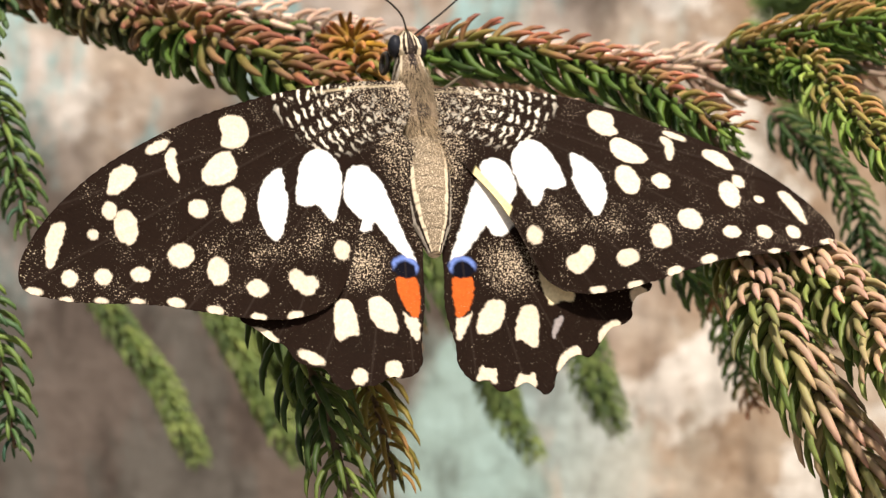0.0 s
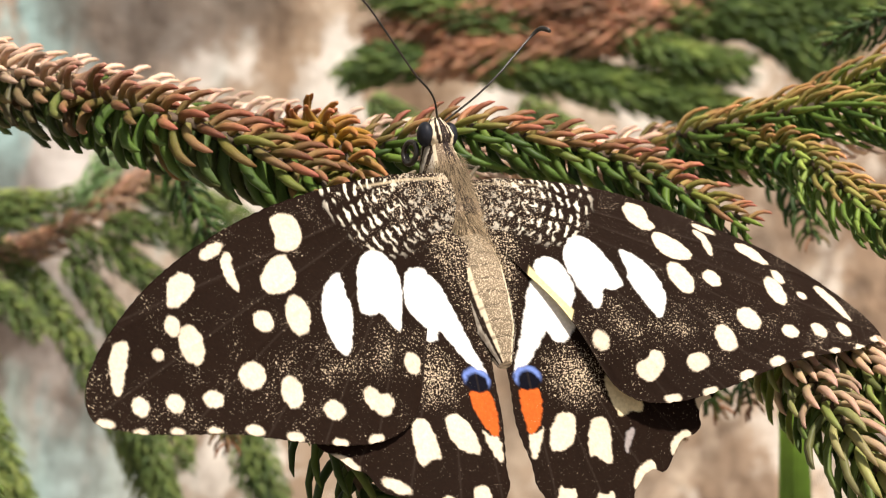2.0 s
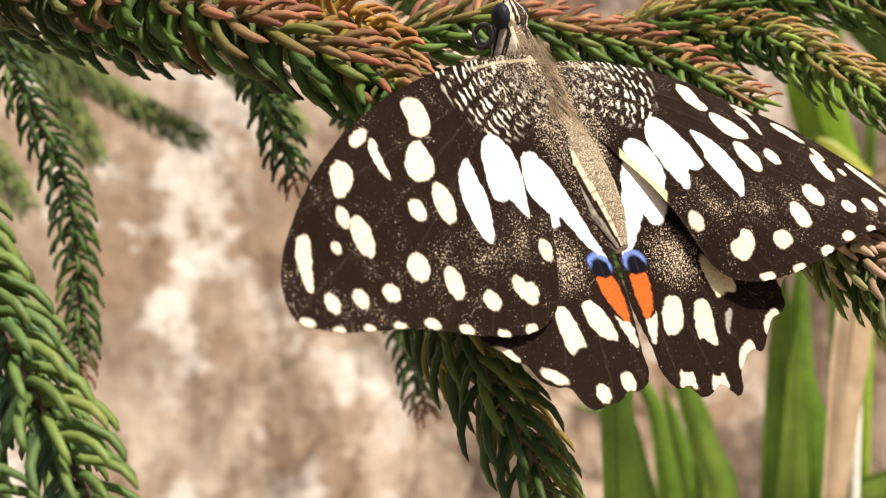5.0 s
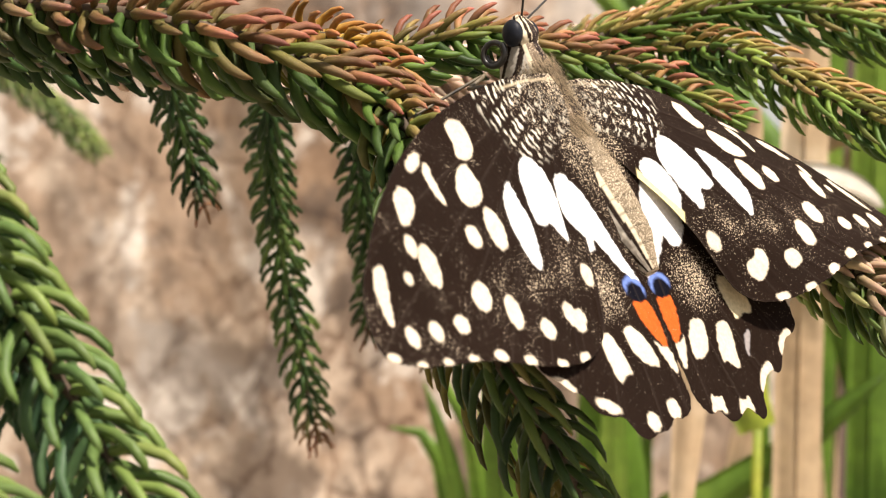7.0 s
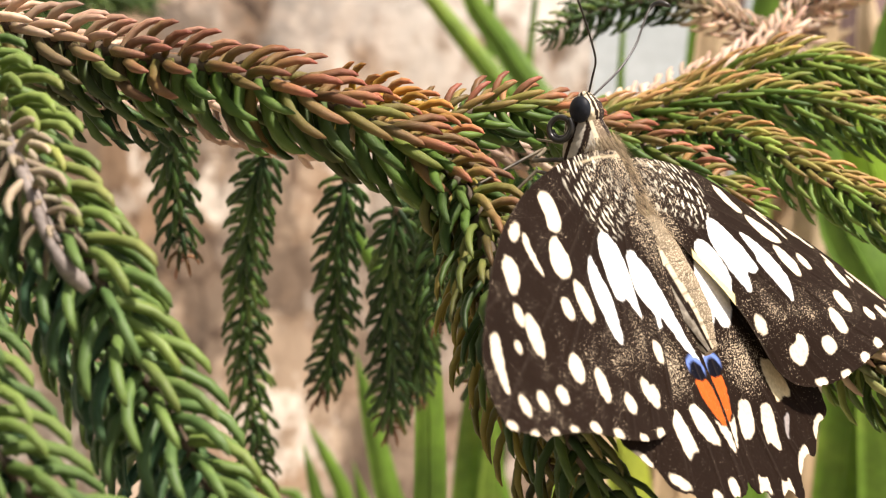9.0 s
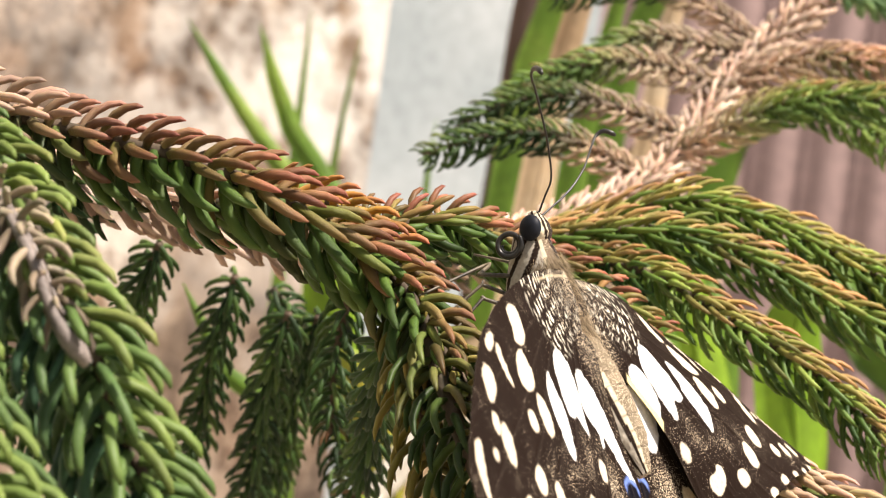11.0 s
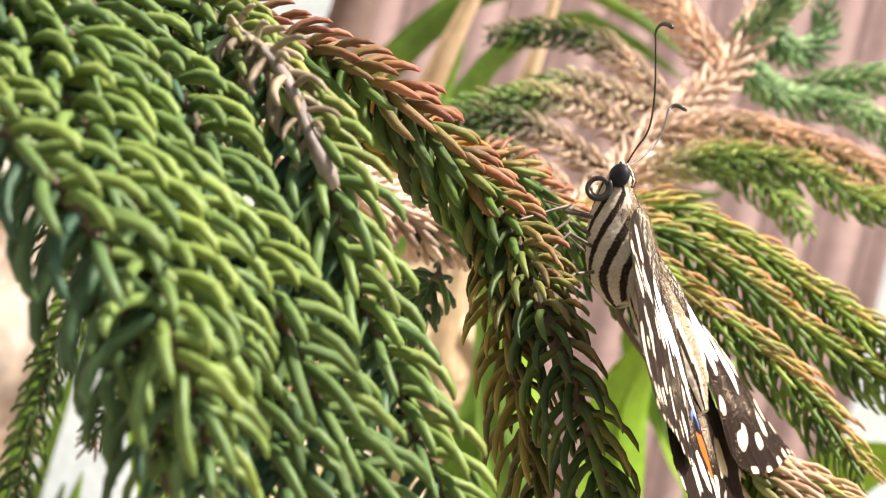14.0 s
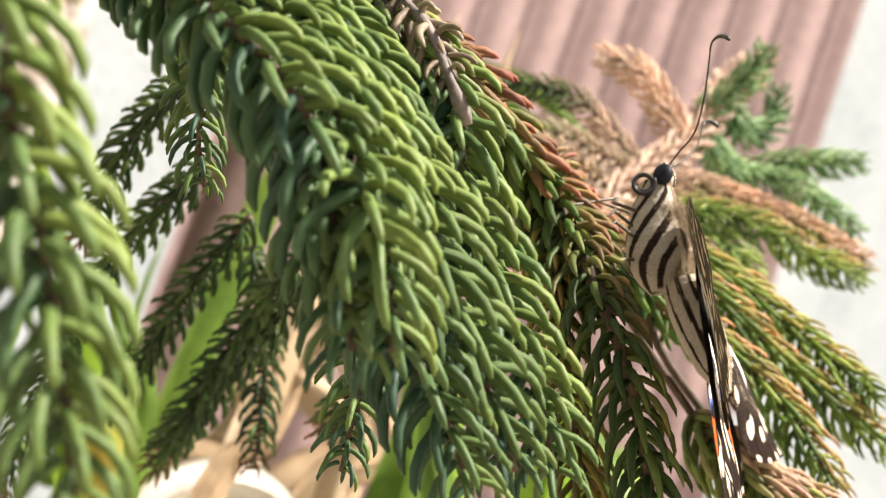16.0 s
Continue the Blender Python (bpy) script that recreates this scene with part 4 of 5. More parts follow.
    coil = np.array((-7.0, 9.0, 11.6)) + np.outer(np.cos(turn + 2.2) * (1.35 - 0.04 * turn), (-0.34, 0.93, 0.1)) + np.outer(np.sin(turn + 2.2) * (1.35 - 0.04 * turn), (0.1, -0.1, 0.99)) + np.outer(turn * 0.03, lateral)
    v, f, _, _ = tube(coil / 1000, 0.0003, 10)
    part("proboscis", mesh_of("proboscis", v, f), CHITIN, b, "coiled black proboscis")
    for pts in ([(-4.4, 8.4, 8.6), (-8.0, 11.6, 8.2), (-5.6, 12.6, 9.4), (-13.4, 14.6, 5.2)], [(-3.6, 8.0, 6.0), (-8.0, 11.0, 7.2), (-12.0, 12.5, 3.0)], [(-3.4, 7.4, 4.8), (-8.6, 10.2, 5.8), (-12.6, 10.8, 1.2)],
                [(-3.2, 7.0, 3.4), (-7.6, 8.8, 1.6), (-12.4, 8.6, -1.2)], [(-1.2, 8.6, 7.6), (2.0, 14.0, 10.0), (1.0, 20.0, 10.5)], [(-0.8, 8.0, 4.6), (4.0, 12.0, 4.6), (6.0, 19.0, 8.0)]):
        q = np.array(pts)
        fine = spline(np.vstack([q[:1], q[1:2] * 0.97 + q[:1] * 0.03, q[1:]]), 24)
        v, f, _, _ = tube(fine, np.linspace(0.26, 0.13, 24) / 1000, 7)
        part("leg", mesh_of("leg", v, f), LEG, b, "thin brown jointed leg")
    # hairs on the back
    rng = np.random.default_rng(12)
    hv, hf, hc = [], [], []
    centre = spline([(-4.3, 8.6, 13.0), (-3.9, 7.8, 11.2), (-3.2, 6.5, 8.0), (-2.5, 4.8, 4.4), (-1.9, 2.9, 1.2), (-1.6, 1.6, -0.8)], 60)
    side = unit(np.cross(np.array(back), np.array((0.12, -0.45, -0.75))))
    for k in range(7000):
        at = rng.uniform(0.12, 1.0) ** 0.75
        c = centre[int(59 * at)]
        turn = rng.normal(0, 0.85)
        d = unit(np.array(back) * math.cos(turn) + side * math.sin(turn) + rng.normal(0, 0.1, 3))
        along = unit(np.array((0.12, -0.45, -0.75)) + (0.2 + 0.25 * at) * d + 0.3 * at * side * math.sin(turn) + rng.normal(0, 0.13, 3))
        a0 = c + d * 0.0029 * (1 - 0.25 * abs(math.sin(turn)))
        a1 = a0 + along * rng.uniform(0.0008, 0.0012 + 0.0022 * at)
        w = np.cross(along, d) * 0.000026
        i = len(hv)
        hv += [a0 - w, a0 + w, a1]
        hf.append([i, i + 1, i + 2])
        tone = rng.choice((0.5, 1.1, 1.9, 2.7)) * (0.55 + 0.55 * at)
        hc += [[0.23 * tone, 0.175 * tone, 0.11 * tone, 0.0]] * 3
    tagged(part("fur", mesh_of("fur", hv, hf, hc, "pattern"), FUR, b, "fine golden-brown hairs"), kind="stuff")
    return b


butterfly()


# ---- setting ----
def wall_material():
    m, nt, b = nodes_of("weathered_plaster")
    big = noise_of(nt, 4.5, 5.0, 0.6)
    c = ramp_of(nt, big.outputs["Fac"], [(0.28, (0.2, 0.145, 0.1)), (0.42, (0.38, 0.305, 0.23)), (0.55, (0.54, 0.455, 0.365)), (0.7, (0.6, 0.54, 0.47))]).outputs["Color"]
    spots = noise_of(nt, 15.0, 6.0, 0.68)
    k = ramp_of(nt, spots.outputs["Fac"], [(0.47, (0, 0, 0)), (0.56, (1, 1, 1))]).outputs["Color"]
    c = mix_of(nt, c, (0.24, 0.15, 0.085), mix_of(nt, (0, 0, 0), (0.6, 0.6, 0.6), k))
    pale = noise_of(nt, 17.0, 6.0, 0.66)
    k2 = ramp_of(nt, pale.outputs["Fac"], [(0.52, (0, 0, 0)), (0.58, (0.95, 0.95, 0.95))]).outputs["Color"]
    c = mix_of(nt, c, (0.68, 0.65, 0.6), k2)
    # remains of pale blue paint, left over on one stretch
    tc = nt.nodes.new("ShaderNodeTexCoord")
    sep = nt.nodes.new("ShaderNodeSeparateXYZ")
    nt.links.new(tc.outputs["Object"], sep.inputs[0])
    stretch = nt.nodes.new("ShaderNodeMapRange")
    stretch.inputs["From Min"].default_value, stretch.inputs["From Max"].default_value = 0.14, 0.02
    nt.links.new(sep.outputs["X"], stretch.inputs["Value"])
    runs = nt.nodes.new("ShaderNodeMapping")
    runs.inputs["Scale"].default_value = (1.0, 1.0, 0.42)
    nt.links.new(tc.outputs["Object"], runs.inputs["Vector"])
    grey = ramp_of(nt, noise_of(nt, 9.0, 4.0, 0.6).outputs["Fac"], [(0.38, (0.15, 0.15, 0.15)), (0.54, (0.8, 0.8, 0.8))]).outputs["Color"]
    c = mix_of(nt, c, (0.48, 0.455, 0.445), mix_of(nt, (0, 0, 0), grey, stretch.outputs["Result"]))
    paint = noise_of(nt, 21.0, 6.0, 0.66)
    nt.links.new(runs.outputs["Vector"], paint.inputs["Vector"])
    k3 = ramp_of(nt, paint.outputs["Fac"], [(0.5, (0, 0, 0)), (0.565, (0.92, 0.92, 0.92))]).outputs["Color"]
    k3 = mix_of(nt, (0, 0, 0), k3, stretch.outputs["Result"])
    c = mix_of(nt, c, (0.3, 0.46, 0.47), k3)
    # dark ragged patches: the first is painted-in shade, the last two are stains
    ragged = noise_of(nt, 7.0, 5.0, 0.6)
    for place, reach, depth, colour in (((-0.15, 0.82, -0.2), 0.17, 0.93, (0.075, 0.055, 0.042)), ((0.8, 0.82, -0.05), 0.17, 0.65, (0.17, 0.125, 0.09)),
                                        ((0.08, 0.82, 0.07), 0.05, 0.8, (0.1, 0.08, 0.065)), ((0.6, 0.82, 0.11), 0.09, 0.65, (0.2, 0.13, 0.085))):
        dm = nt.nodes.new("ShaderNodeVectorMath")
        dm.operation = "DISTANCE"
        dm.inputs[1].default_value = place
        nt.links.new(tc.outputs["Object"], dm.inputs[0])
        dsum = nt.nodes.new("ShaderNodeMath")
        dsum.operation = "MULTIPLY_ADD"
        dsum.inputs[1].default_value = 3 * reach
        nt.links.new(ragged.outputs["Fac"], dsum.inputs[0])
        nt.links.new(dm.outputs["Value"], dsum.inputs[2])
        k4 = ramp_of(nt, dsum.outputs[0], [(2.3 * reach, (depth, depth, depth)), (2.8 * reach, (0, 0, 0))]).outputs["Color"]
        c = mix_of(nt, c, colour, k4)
    # a broad run of blue paint down to the foot
    streak = nt.nodes.new("ShaderNodeVectorMath")
    streak.operation = "DISTANCE"
    streak.inputs[1].default_value = (0.022, 0.82, -0.092)
    nt.links.new(runs.outputs["Vector"], streak.inputs[0])
    edge = nt.nodes.new("ShaderNodeMath")
    edge.operation = "MULTIPLY_ADD"
    edge.inputs[1].default_value = 0.1
    nt.links.new(paint.outputs["Fac"], edge.inputs[0])
    nt.links.new(streak.outputs["Value"], edge.inputs[2])
    c = mix_of(nt, c, (0.3, 0.42, 0.4), ramp_of(nt, edge.outputs[0], [(0.076, (0.95, 0.95, 0.95)), (0.092, (0, 0, 0))]).outputs["Color"])
    # cracks
    v = nt.nodes.new("ShaderNodeTexVoronoi")
    v.feature = "DISTANCE_TO_EDGE"
    v.inputs["Scale"].default_value = 21.0
    warp = noise_of(nt, 24.0, 4.0)
    wm = nt.nodes.new("ShaderNodeVectorMath")
    wm.operation = "MULTIPLY_ADD"
    nt.links.new(warp.outputs["Color"], wm.inputs[0])
    wm.inputs[1].default_value = (0.06, 0.06, 0.06)
    nt.links.new(tc.outputs["Object"], wm.inputs[2])
    nt.links.new(wm.outputs[0], v.inputs["Vector"])
    ck = ramp_of(nt, v.outputs["Distance"], [(0.0, (0.36, 0.28, 0.22)), (0.05, (1, 1, 1))]).outputs["Color"]
    bare = nt.nodes.new("ShaderNodeMapRange")
    bare.inputs["From Min"].default_value, bare.inputs["From Max"].default_value = 0.25, 0.5
    nt.links.new(sep.outputs["X"], bare.inputs["Value"])
    # old dirt in blotches
    dirt = ramp_of(nt, noise_of(nt, 11.0, 6.0, 0.66).outputs["Fac"], [(0.49, (0, 0, 0)), (0.565, (0.85, 0.85, 0.85))]).outputs["Color"]
    c = mix_of(nt, c, (0.12, 0.09, 0.066), mix_of(nt, (0, 0, 0), dirt, bare.outputs["Result"]))
    where = ramp_of(nt, noise_of(nt, 9.0, 3.0).outputs["Fac"], [(0.4, (0.2, 0.2, 0.2)), (0.55, (1, 1, 1))]).outputs["Color"]
    where = mix_of(nt, (0, 0, 0), where, bare.outputs["Result"])
    c = mix_of(nt, c, ck, where, "MULTIPLY")
    c = mix_of(nt, c, (0.93, 0.87, 0.82), bare.outputs["Result"], "MULTIPLY")
    # fine weathering in short runs
    worn = noise_of(nt, 34.0, 6.0, 0.7)
    nt.links.new(runs.outputs["Vector"], worn.inputs["Vector"])
    c = mix_of(nt, c, ramp_of(nt, worn.outputs["Fac"], [(0.36, (0.42, 0.38, 0.35)), (0.5, (0.98, 0.97, 0.96)), (0.64, (1.25, 1.26, 1.28))]).outputs["Color"], 0.85, "MULTIPLY")
    # worn limewash towards the wall's end
    lime = nt.nodes.new("ShaderNodeMapRange")
    lime.inputs["From Min"].default_value, lime.inputs["From Max"].default_value = 0.5, 0.8
    nt.links.new(sep.outputs["X"], lime.inputs["Value"])
    high = nt.nodes.new("ShaderNodeMapRange")
    high.inputs["From Min"].default_value, high.inputs["From Max"].default_value = -0.03, 0.1
    nt.links.new(sep.outputs["Z"], high.inputs["Value"])
    left = ramp_of(nt, noise_of(nt, 19.0, 5.0, 0.62).outputs["Fac"], [(0.42, (0, 0, 0)), (0.56, (0.85, 0.85, 0.85))]).outputs["Color"]
    c = mix_of(nt, c, (0.76, 0.72, 0.67), mix_of(nt, (0, 0, 0), mix_of(nt, (0, 0, 0), left, lime.outputs["Result"]), high.outputs["Result"]))
    nt.links.new(mix_of(nt, c, (0.97, 0.96, 0.94), 1.0, "MULTIPLY"), b.inputs["Base Color"])
    b.inputs["Roughness"].default_value = 0.9
    bump_of(nt, b, noise_of(nt, 90.0, 5.0).outputs["Fac"], 0.5, 0.004)
    return m


def leaf_material(name, stops, scale):
    """A thin blade that lets some light through."""
    m = plain(name, stops, scale, 0.45, 0.0002, 300)
    nt = m.node_tree
    b = nt.nodes["Principled BSDF"]
    glow = nt.nodes.new("ShaderNodeBsdfTranslucent")
    nt.links.new(b.inputs["Base Color"].links[0].from_socket, glow.inputs["Color"])
    both = add(nt, "ShaderNodeMixShader", Fac=0.45)
    nt.links.new(b.outputs[0], both.inputs[1])
    nt.links.new(glow.outputs[0], both.inputs[2])
    nt.links.new(both.outputs[0], nt.nodes["Material Output"].inputs["Surface"])
    return m


def box(name, x0, x1, y0, y1, z0, z1):
    v = [(x, y, z) for x in (x0, x1) for y in (y0, y1) for z in (z0, z1)]
    f = [[0, 1, 3, 2], [4, 6, 7, 5], [0, 4, 5, 1], [2, 3, 7, 6], [0, 2, 6, 4], [1, 5, 7, 3]]
    return mesh_of(name, v, f, smooth=False)


PLASTER = wall_material()
SOIL = plain("bare_soil", [(0.3, (0.17, 0.135, 0.1)), (0.6, (0.32, 0.265, 0.2)), (0.8, (0.46, 0.4, 0.32))], 3.0, 0.95, 0.01, 40)
SHEET = plain("painted_sheet", [(0.3, (0.185, 0.118, 0.108)), (0.7, (0.275, 0.19, 0.175))], 3.0, 0.85, 0.0005, 60)
POST = plain("dark_post", [(0.3, (0.07, 0.045, 0.035)), (0.7, (0.16, 0.1, 0.08))], 9.0, 0.8, 0.002, 70)
PALE = plain("pale_render", [(0.3, (0.3, 0.345, 0.36)), (0.7, (0.44, 0.475, 0.485))], 2.0, 0.9, 0.002, 30)
BLADE = leaf_material("strap_leaf", [(0.3, (0.1, 0.2, 0.02)), (0.55, (0.2, 0.34, 0.04)), (0.75, (0.36, 0.48, 0.08))], 26)
YELLOWING = leaf_material("yellowing_leaf", [(0.3, (0.26, 0.36, 0.04)), (0.55, (0.46, 0.5, 0.06)), (0.75, (0.6, 0.4, 0.08))], 30)
LIME = leaf_material("lime_leaf", [(0.3, (0.2, 0.36, 0.02)), (0.55, (0.32, 0.5, 0.035)), (0.75, (0.46, 0.6, 0.07))], 18)
BLEACHED = plain("bleached_leaf", [(0.3, (0.6, 0.5, 0.38)), (0.6, (0.8, 0.75, 0.66))], 40, 0.7, 0.0003, 300)
DRY = plain("dry_leaf", [(0.3, (0.3, 0.19, 0.1)), (0.55, (0.52, 0.38, 0.23)), (0.75, (0.7, 0.58, 0.42))], 22, 0.75, 0.0004, 200)

tagged(part("ground", mesh_of("ground", [(-400, -400, -0.7), (400, -400, -0.7), (400, 400, -0.7), (-400, 400, -0.7)], [[0, 1, 2, 3]]), SOIL, None), "bare pale dry soil ground", "ground", kind="structure")
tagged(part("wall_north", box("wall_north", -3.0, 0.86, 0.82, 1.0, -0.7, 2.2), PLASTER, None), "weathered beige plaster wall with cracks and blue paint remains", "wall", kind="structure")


def corrugated():
    """A leaning run of corrugated sheet on a dark post."""
    n, w = 260, 0.895
    s = np.linspace(0, w, n)
    d = 0.0056 * np.sin(s * 2 * np.pi / 0.076)
    e, nn = np.array((0.5, -0.866, 0.0)), np.array((0.866, 0.5, 0.0))
    o = np.array((2.5275, 1.912, 0.0))
    line = o + np.outer(s, e) + np.outer(d, nn)
    v = []
    for back in (0.0, 0.004):
        for z in (-0.7, 1.9):
            v += (line + nn * back + np.array((0, 0, z))).tolist()
    f = [[k, k + 1, n + k + 1, n + k] for k in range(n - 1)] + [[2 * n + k + 1, 2 * n + k, 3 * n + k, 3 * n + k + 1] for k in range(n - 1)]
    f += [[n + k, n + k + 1, 3 * n + k + 1, 3 * n + k] for k in range(n - 1)]
    fence = thing("sheet_fence", "pinkish-brown corrugated metal sheet fence", "fence")
    part("sheet", mesh_of("sheet", v, f), SHEET, fence)
    for x, y in ((2.6, 1.83), (2.95, 1.22)):
        p = np.array([(x, y, -0.7), (x, y, 0.6), (x, y, 1.85)]) + np.array((0.07, 0.04, 0))
        pv, pf, _, _ = tube(p, 0.03, 12, (1, 0, 0))
        part("post", mesh_of("post", pv, pf), POST, fence, "dark weathered wooden post")
    stake = thing("stake", "dark weathered wooden stake standing in the soil", "stake")
    p = spline([(482, 452, -700), (520, 455, -300), (541, 459, -60), (553, 461, 60), (563, 463, 160), (574, 466, 300), (590, 470, 700)], 40)
    pv, pf, _, _ = tube(p, 0.0105 + 0.0008 * np.sin(np.arange(40) * 1.7), 12, (1, 0, 0))
    part("shaft", mesh_of("shaft", pv, pf), POST, stake)


corrugated()
far = part("wall_far", box("wall_far", -6.0, 6.0, 0.0, 0.3, -0.7, 4.0), PALE, None)
far.matrix_basis = Matrix.Translation((9.0, 3.0, 0)) @ Matrix.Rotation(radians(-14), 4, "Z")
tagged(far, "pale rendered wall far behind the fence", "wall", kind="structure")


def strap_leaf(name, label, pts, width, material, seed=0, group="strap leaves"):
    """A long folded blade with a midrib, widest at its middle, pointed at the tip."""
    n = 26
    p = spline(pts, n)
    t = unit(np.gradient(p, axis=0))
    side = unit(np.cross(t, np.array((0.62, 0.78, 0.08))))
    nrm = np.cross(side, t)
    s = np.linspace(0, 1, n)
    w = width / 2000 * np.clip(np.minimum(0.55 + 1.2 * s, 1.0) * np.sqrt(np.clip((1 - s) * 3.2, 0, 1)), 0.02, 1)
    rng = np.random.default_rng(seed)
    v, f = [], []
    cols = (-1, -0.66, -0.33, 0, 0.33, 0.66, 1)
    for layer in (0, 1):
        for k in range(n):
            for c in cols:
                q = p[k] + side[k] * w[k] * c + nrm[k] * w[k] * (0.35 * abs(c) ** 1.4 + 0.05 * math.sin(9 * s[k] + seed + 2 * c)) - nrm[k] * 0.0004 * layer
                v.append(q)
    m = len(cols)
    for k in range(n - 1):
        for c in range(m - 1):
            a = k * m + c
            f.append([a, a + 1, a + m + 1, a + m])
            f.append([n * m + a + 1, n * m + a, n * m + a + m, n * m + a + m + 1])
        for c in (0, m - 1):
            a = k * m + c
            f.append([a, a + m, n * m + a + m, n * m + a])
    leaf = thing(name, label, "leaf", group)
    part("blade", mesh_of("blade", v, f), material, leaf)
    rv, rf, _, _ = tube(p - nrm * 0.0003, np.maximum(w * 0.07, 0.00015), 6)
    part("midrib", mesh_of("midrib", rv, rf), material, leaf)
    # the stalk down to the soil
    low = np.array((p[0][0] + 0.02, p[0][1] + 0.03, -0.702))
    way = np.linspace(0, 1, 10)[:, None]
    q = p[0] * (1 - way) + low * way + np.sin(way * np.pi) * np.array((0.012, 0.016, 0.0))
    kv, kf, _, _ = tube(q, np.linspace(0.0012, 0.002, 10), 7, (1, 0, 0))
    part("stalk", mesh_of("stalk", kv, kf), material, leaf)
    return leaf


def green_blade(k, pts, w):
    strap_leaf("strap_leaf", "long green strap-shaped leaf growing from the ground", pts, w, BLADE, k)

green_blade(0, [(250, 288, -330), (256, 289, -150), (258, 292, -72), (259, 292, -44)], 13)
green_blade(1, [(236, 300, -330), (227, 305, -140), (223, 309, -97), (217, 314, -70)], 9)
green_blade(2, [(244, 296, -330), (238, 299, -140), (234, 303, -97), (229, 307, -75)], 9)
green_blade(3, [(270, 284, -330), (267, 287, -113), (264, 291, -74), (264, 291, -40)], 13)
green_blade(4, [(250, 282, -330), (236, 285, -122), (230, 292, -85), (223, 301, -45)], 11)
green_blade(5, [(244, 288, -330), (234, 292, -104), (230, 298, -75), (226, 302, -55)], 9)
green_blade(6, [(372, 250, -300), (358, 290, -60), (326, 344, 32), (318, 353, 46), (311, 360, 63), (305, 367, 85)], 13)
green_blade(7, [(390, 270, -300), (370, 304, -60), (333, 365, 33), (324, 375, 48), (314, 387, 66), (303, 398, 86)], 10)
green_blade(8, [(390, 350, -300), (386, 353, -80), (382, 357, 30), (382, 357, 67)], 5)
green_blade(9, [(388, 420, -300), (387, 424, -20), (387, 425, 62), (387, 426, 104)], 5)
green_blade(10, [(394, 418, -300), (395, 416, -40), (397, 414, 60), (400, 412, 98)], 4)
green_blade(11, [(240, 284, -320), (252, 272, -130), (270, 260, -103), (288, 247, -89), (310, 232, -67)], 14)
green_blade(12, [(246, 274, -320), (249, 275, -118), (251, 276, -88), (252, 278, -60)], 12)
green_blade(13, [(236, 312, -320), (228, 317, -110), (216, 329, -84)], 9)
green_blade(14, [(244, 306, -320), (236, 312, -110), (226, 323, -66)], 9)
green_blade(15, [(356, 284, -300), (360, 282, -40), (361, 281, 52), (362, 277, 81), (364, 272, 120)], 13)
green_blade(16, [(290, 200, -280), (300, 192, 20), (309, 183, 62), (319, 168, 71), (328, 154, 78)], 15)
green_blade(17, [(400, 350, -300), (412, 345, 60), (422, 334, 125), (430, 312, 156), (447, 281, 165), (468, 249, 150)], 14)
green_blade(18, [(420, 330, -300), (428, 320, 60), (441, 297, 146), (453, 275, 153), (470, 248, 142)], 12)
green_blade(19, [(292, 180, -280), (301, 181, -11), (291, 191, 13), (284, 195, 42)], 16)
green_blade(20, [(330, 130, -280), (324, 137, 7), (317, 146, 19), (305, 160, 35)], 14)
green_blade(21, [(100, 132, -200), (96, 136, -34), (89, 142, -14), (82, 150, 3)], 6)



def dry_blade(k, pts, w):
    strap_leaf("dry_leaf", "withered tan leaf hanging among the green leaves", pts, w, DRY, 40 + k, "dry leaves")

dry_blade(0, [(262, 226, -280), (270, 224, 20), (271, 217, 89), (272, 209, 125)], 12)
dry_blade(1, [(298, 214, -280), (300, 212, 40), (300, 207, 98), (298, 204, 132)], 9)
dry_blade(2, [(420, 350, -90), (425, 340, -20), (430, 320, 30), (428, 306, 70)], 18)
dry_blade(3, [(452, 300, -60), (446, 292, 0), (438, 296, 40), (432, 298, 72)], 14)
dry_blade(4, [(400, 340, -150), (365, 322, -21), (389, 293, 0), (376, 301, 23), (394, 278, 44)], 14)
dry_blade(5, [(440, 300, -160), (386, 289, -33), (401, 272, 15), (380, 293, 35), (395, 274, 54)], 18)
dry_blade(6, [(460, 250, -160), (395, 272, -18), (409, 259, 20), (385, 283, 45)], 16)
dry_blade(7, [(186, 184, -90), (192, 180, -24), (196, 174, -12), (198, 171, 4)], 8)
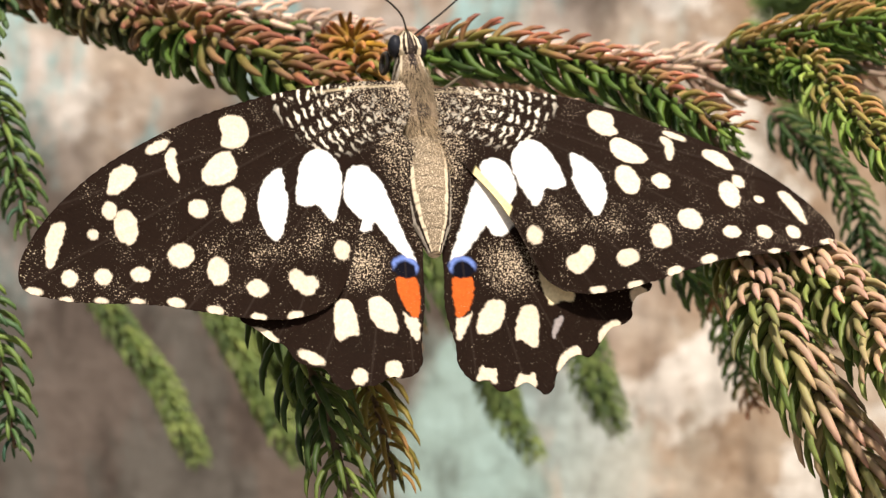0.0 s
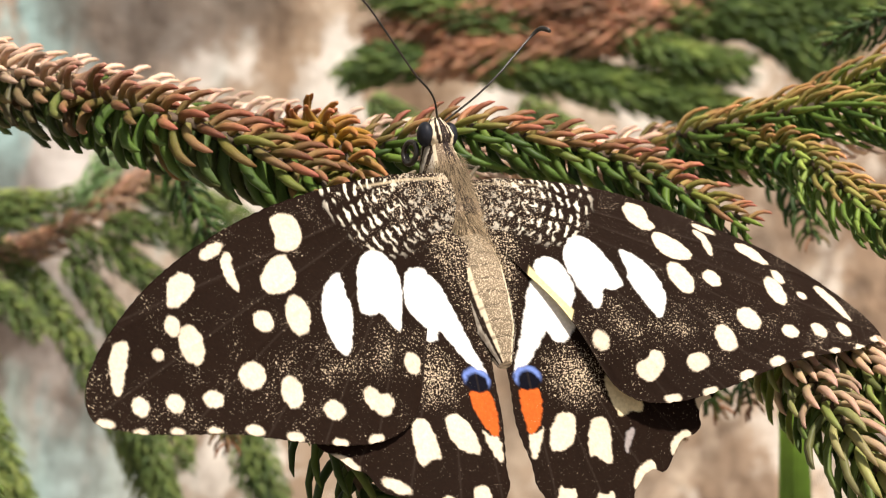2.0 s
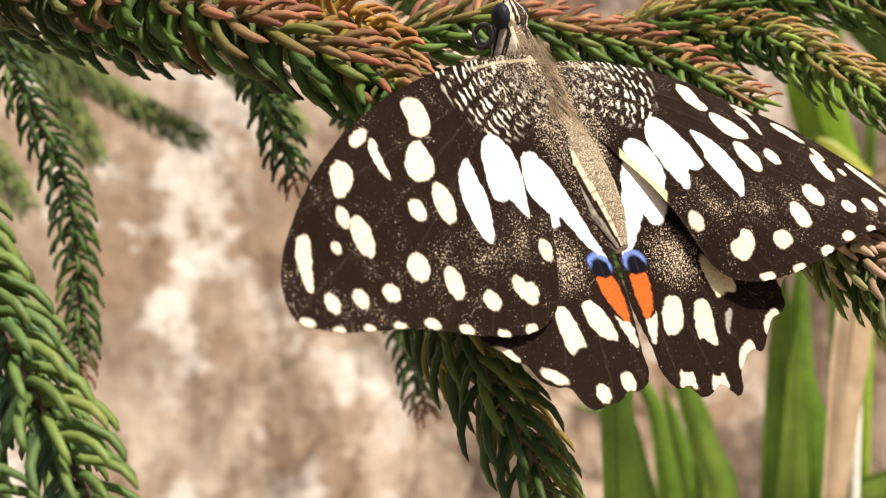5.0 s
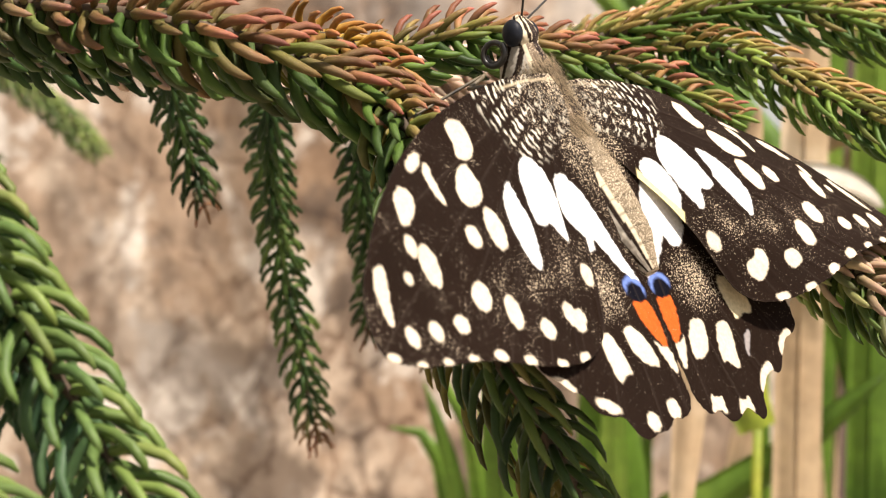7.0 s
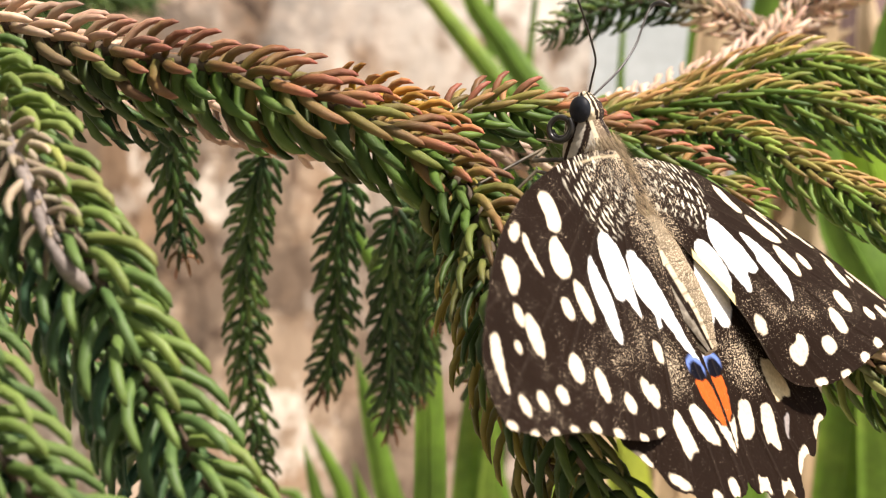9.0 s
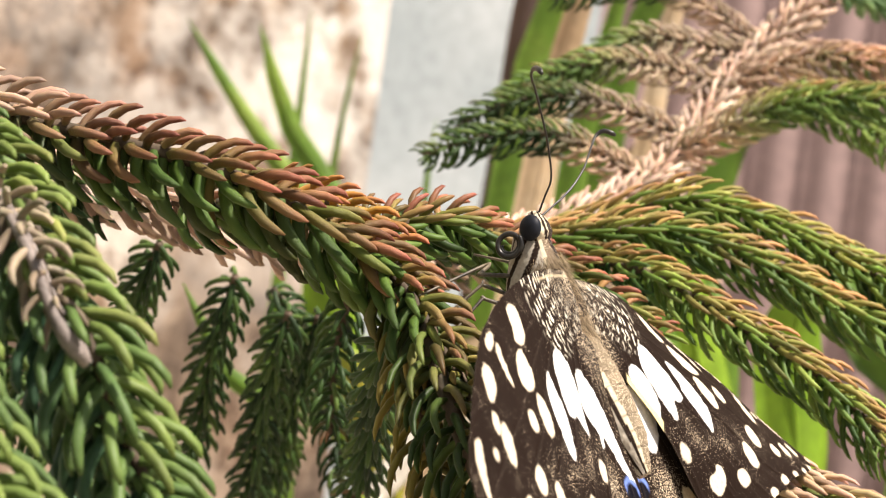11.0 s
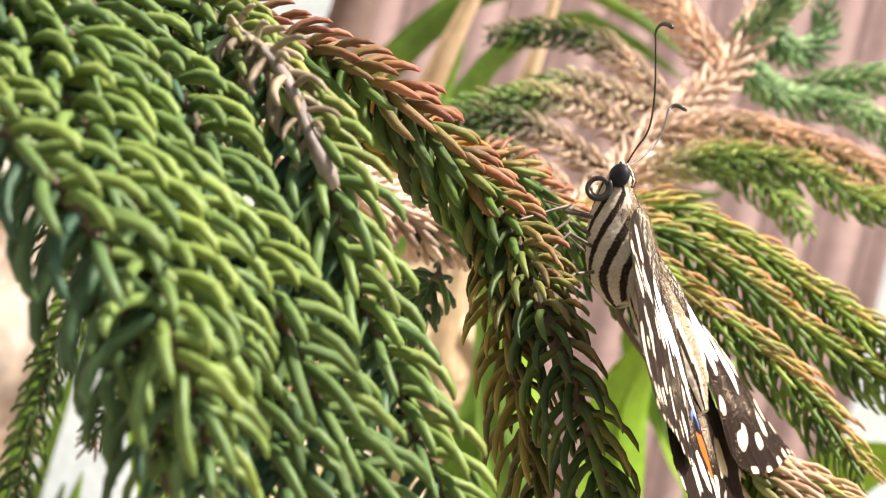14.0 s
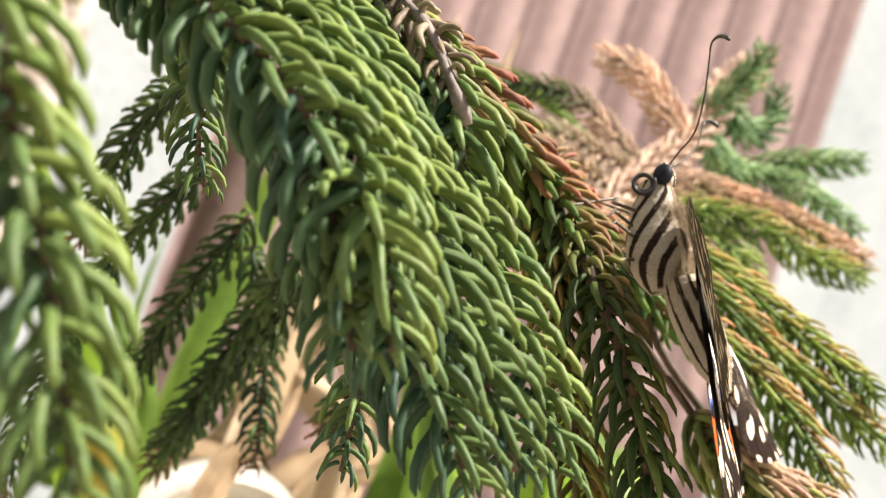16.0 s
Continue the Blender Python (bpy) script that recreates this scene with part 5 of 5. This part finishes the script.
dry_blade(8, [(414, 398, -300), (419, 395, -137), (424, 394, -109), (432, 390, -70)], 12)


strap_leaf("strap_leaf", "broad yellow-green leaf with a browning tip", [(259, 231, -78), (252, 243, -40), (247, 250, -22), (241, 257, -8)], 17, YELLOWING, 61)
strap_leaf("strap_leaf", "upright lime-green leaf among dry stems", [(267, 266, -44), (261, 274, -16), (255, 278, 8), (250, 281, 27)], 14, LIME, 64)
strap_leaf("strap_leaf", "soft lime-green leaf behind the drooping shoots", [(244, 117, -40), (242, 122, -10), (240, 124, 8), (240, 120, 25)], 16, LIME, 65)
strap_leaf("strap_leaf", "soft lime-green leaf behind the drooping shoots", [(294, 103, -17), (296, 96, 1), (299, 89, 9), (302, 79, 17)], 15, LIME, 66)
strap_leaf("strap_leaf", "soft lime-green leaf behind the drooping shoots", [(268, 151, -41), (262, 160, -5), (257, 167, 17), (249, 176, 38)], 14, LIME, 67)
strap_leaf("strap_leaf", "soft lime-green leaf behind the drooping shoots", [(341, 134, -12), (332, 151, 16), (326, 162, 28), (321, 171, 36)], 18, LIME, 68)
strap_leaf("strap_leaf", "soft lime-green leaf behind the drooping shoots", [(296, 121, -23), (296, 121, 0), (293, 127, 12), (287, 138, 17)], 16, LIME, 69)
strap_leaf("strap_leaf", "broad yellow-green leaf with a browning tip", [(522, 395, -196), (492, 425, -36), (478, 444, -20), (466, 459, -8)], 16, BLADE, 62)

strap_leaf("strap_leaf", "broad bright green leaf behind the drooping shoots", [(236, 131, -149), (230, 137, -29), (225, 145, -5), (220, 150, 15), (215, 155, 32)], 13, BLADE, 70)
strap_leaf("strap_leaf", "broad bright green leaf behind the drooping shoots", [(284, 98, -133), (278, 104, -13), (270, 119, 7), (264, 130, 22), (257, 140, 37)], 15, BLADE, 71)
strap_leaf("dry_leaf", "bleached white curled dry leaf among the stems", [(237, 235, -43), (247, 227, -26), (258, 220, -18), (269, 212, -17), (277, 206, -22)], 12, BLEACHED, 63, "dry leaves")


def motions():
    """Nothing but the camera moves: the butterfly rests."""
    return None


motions()
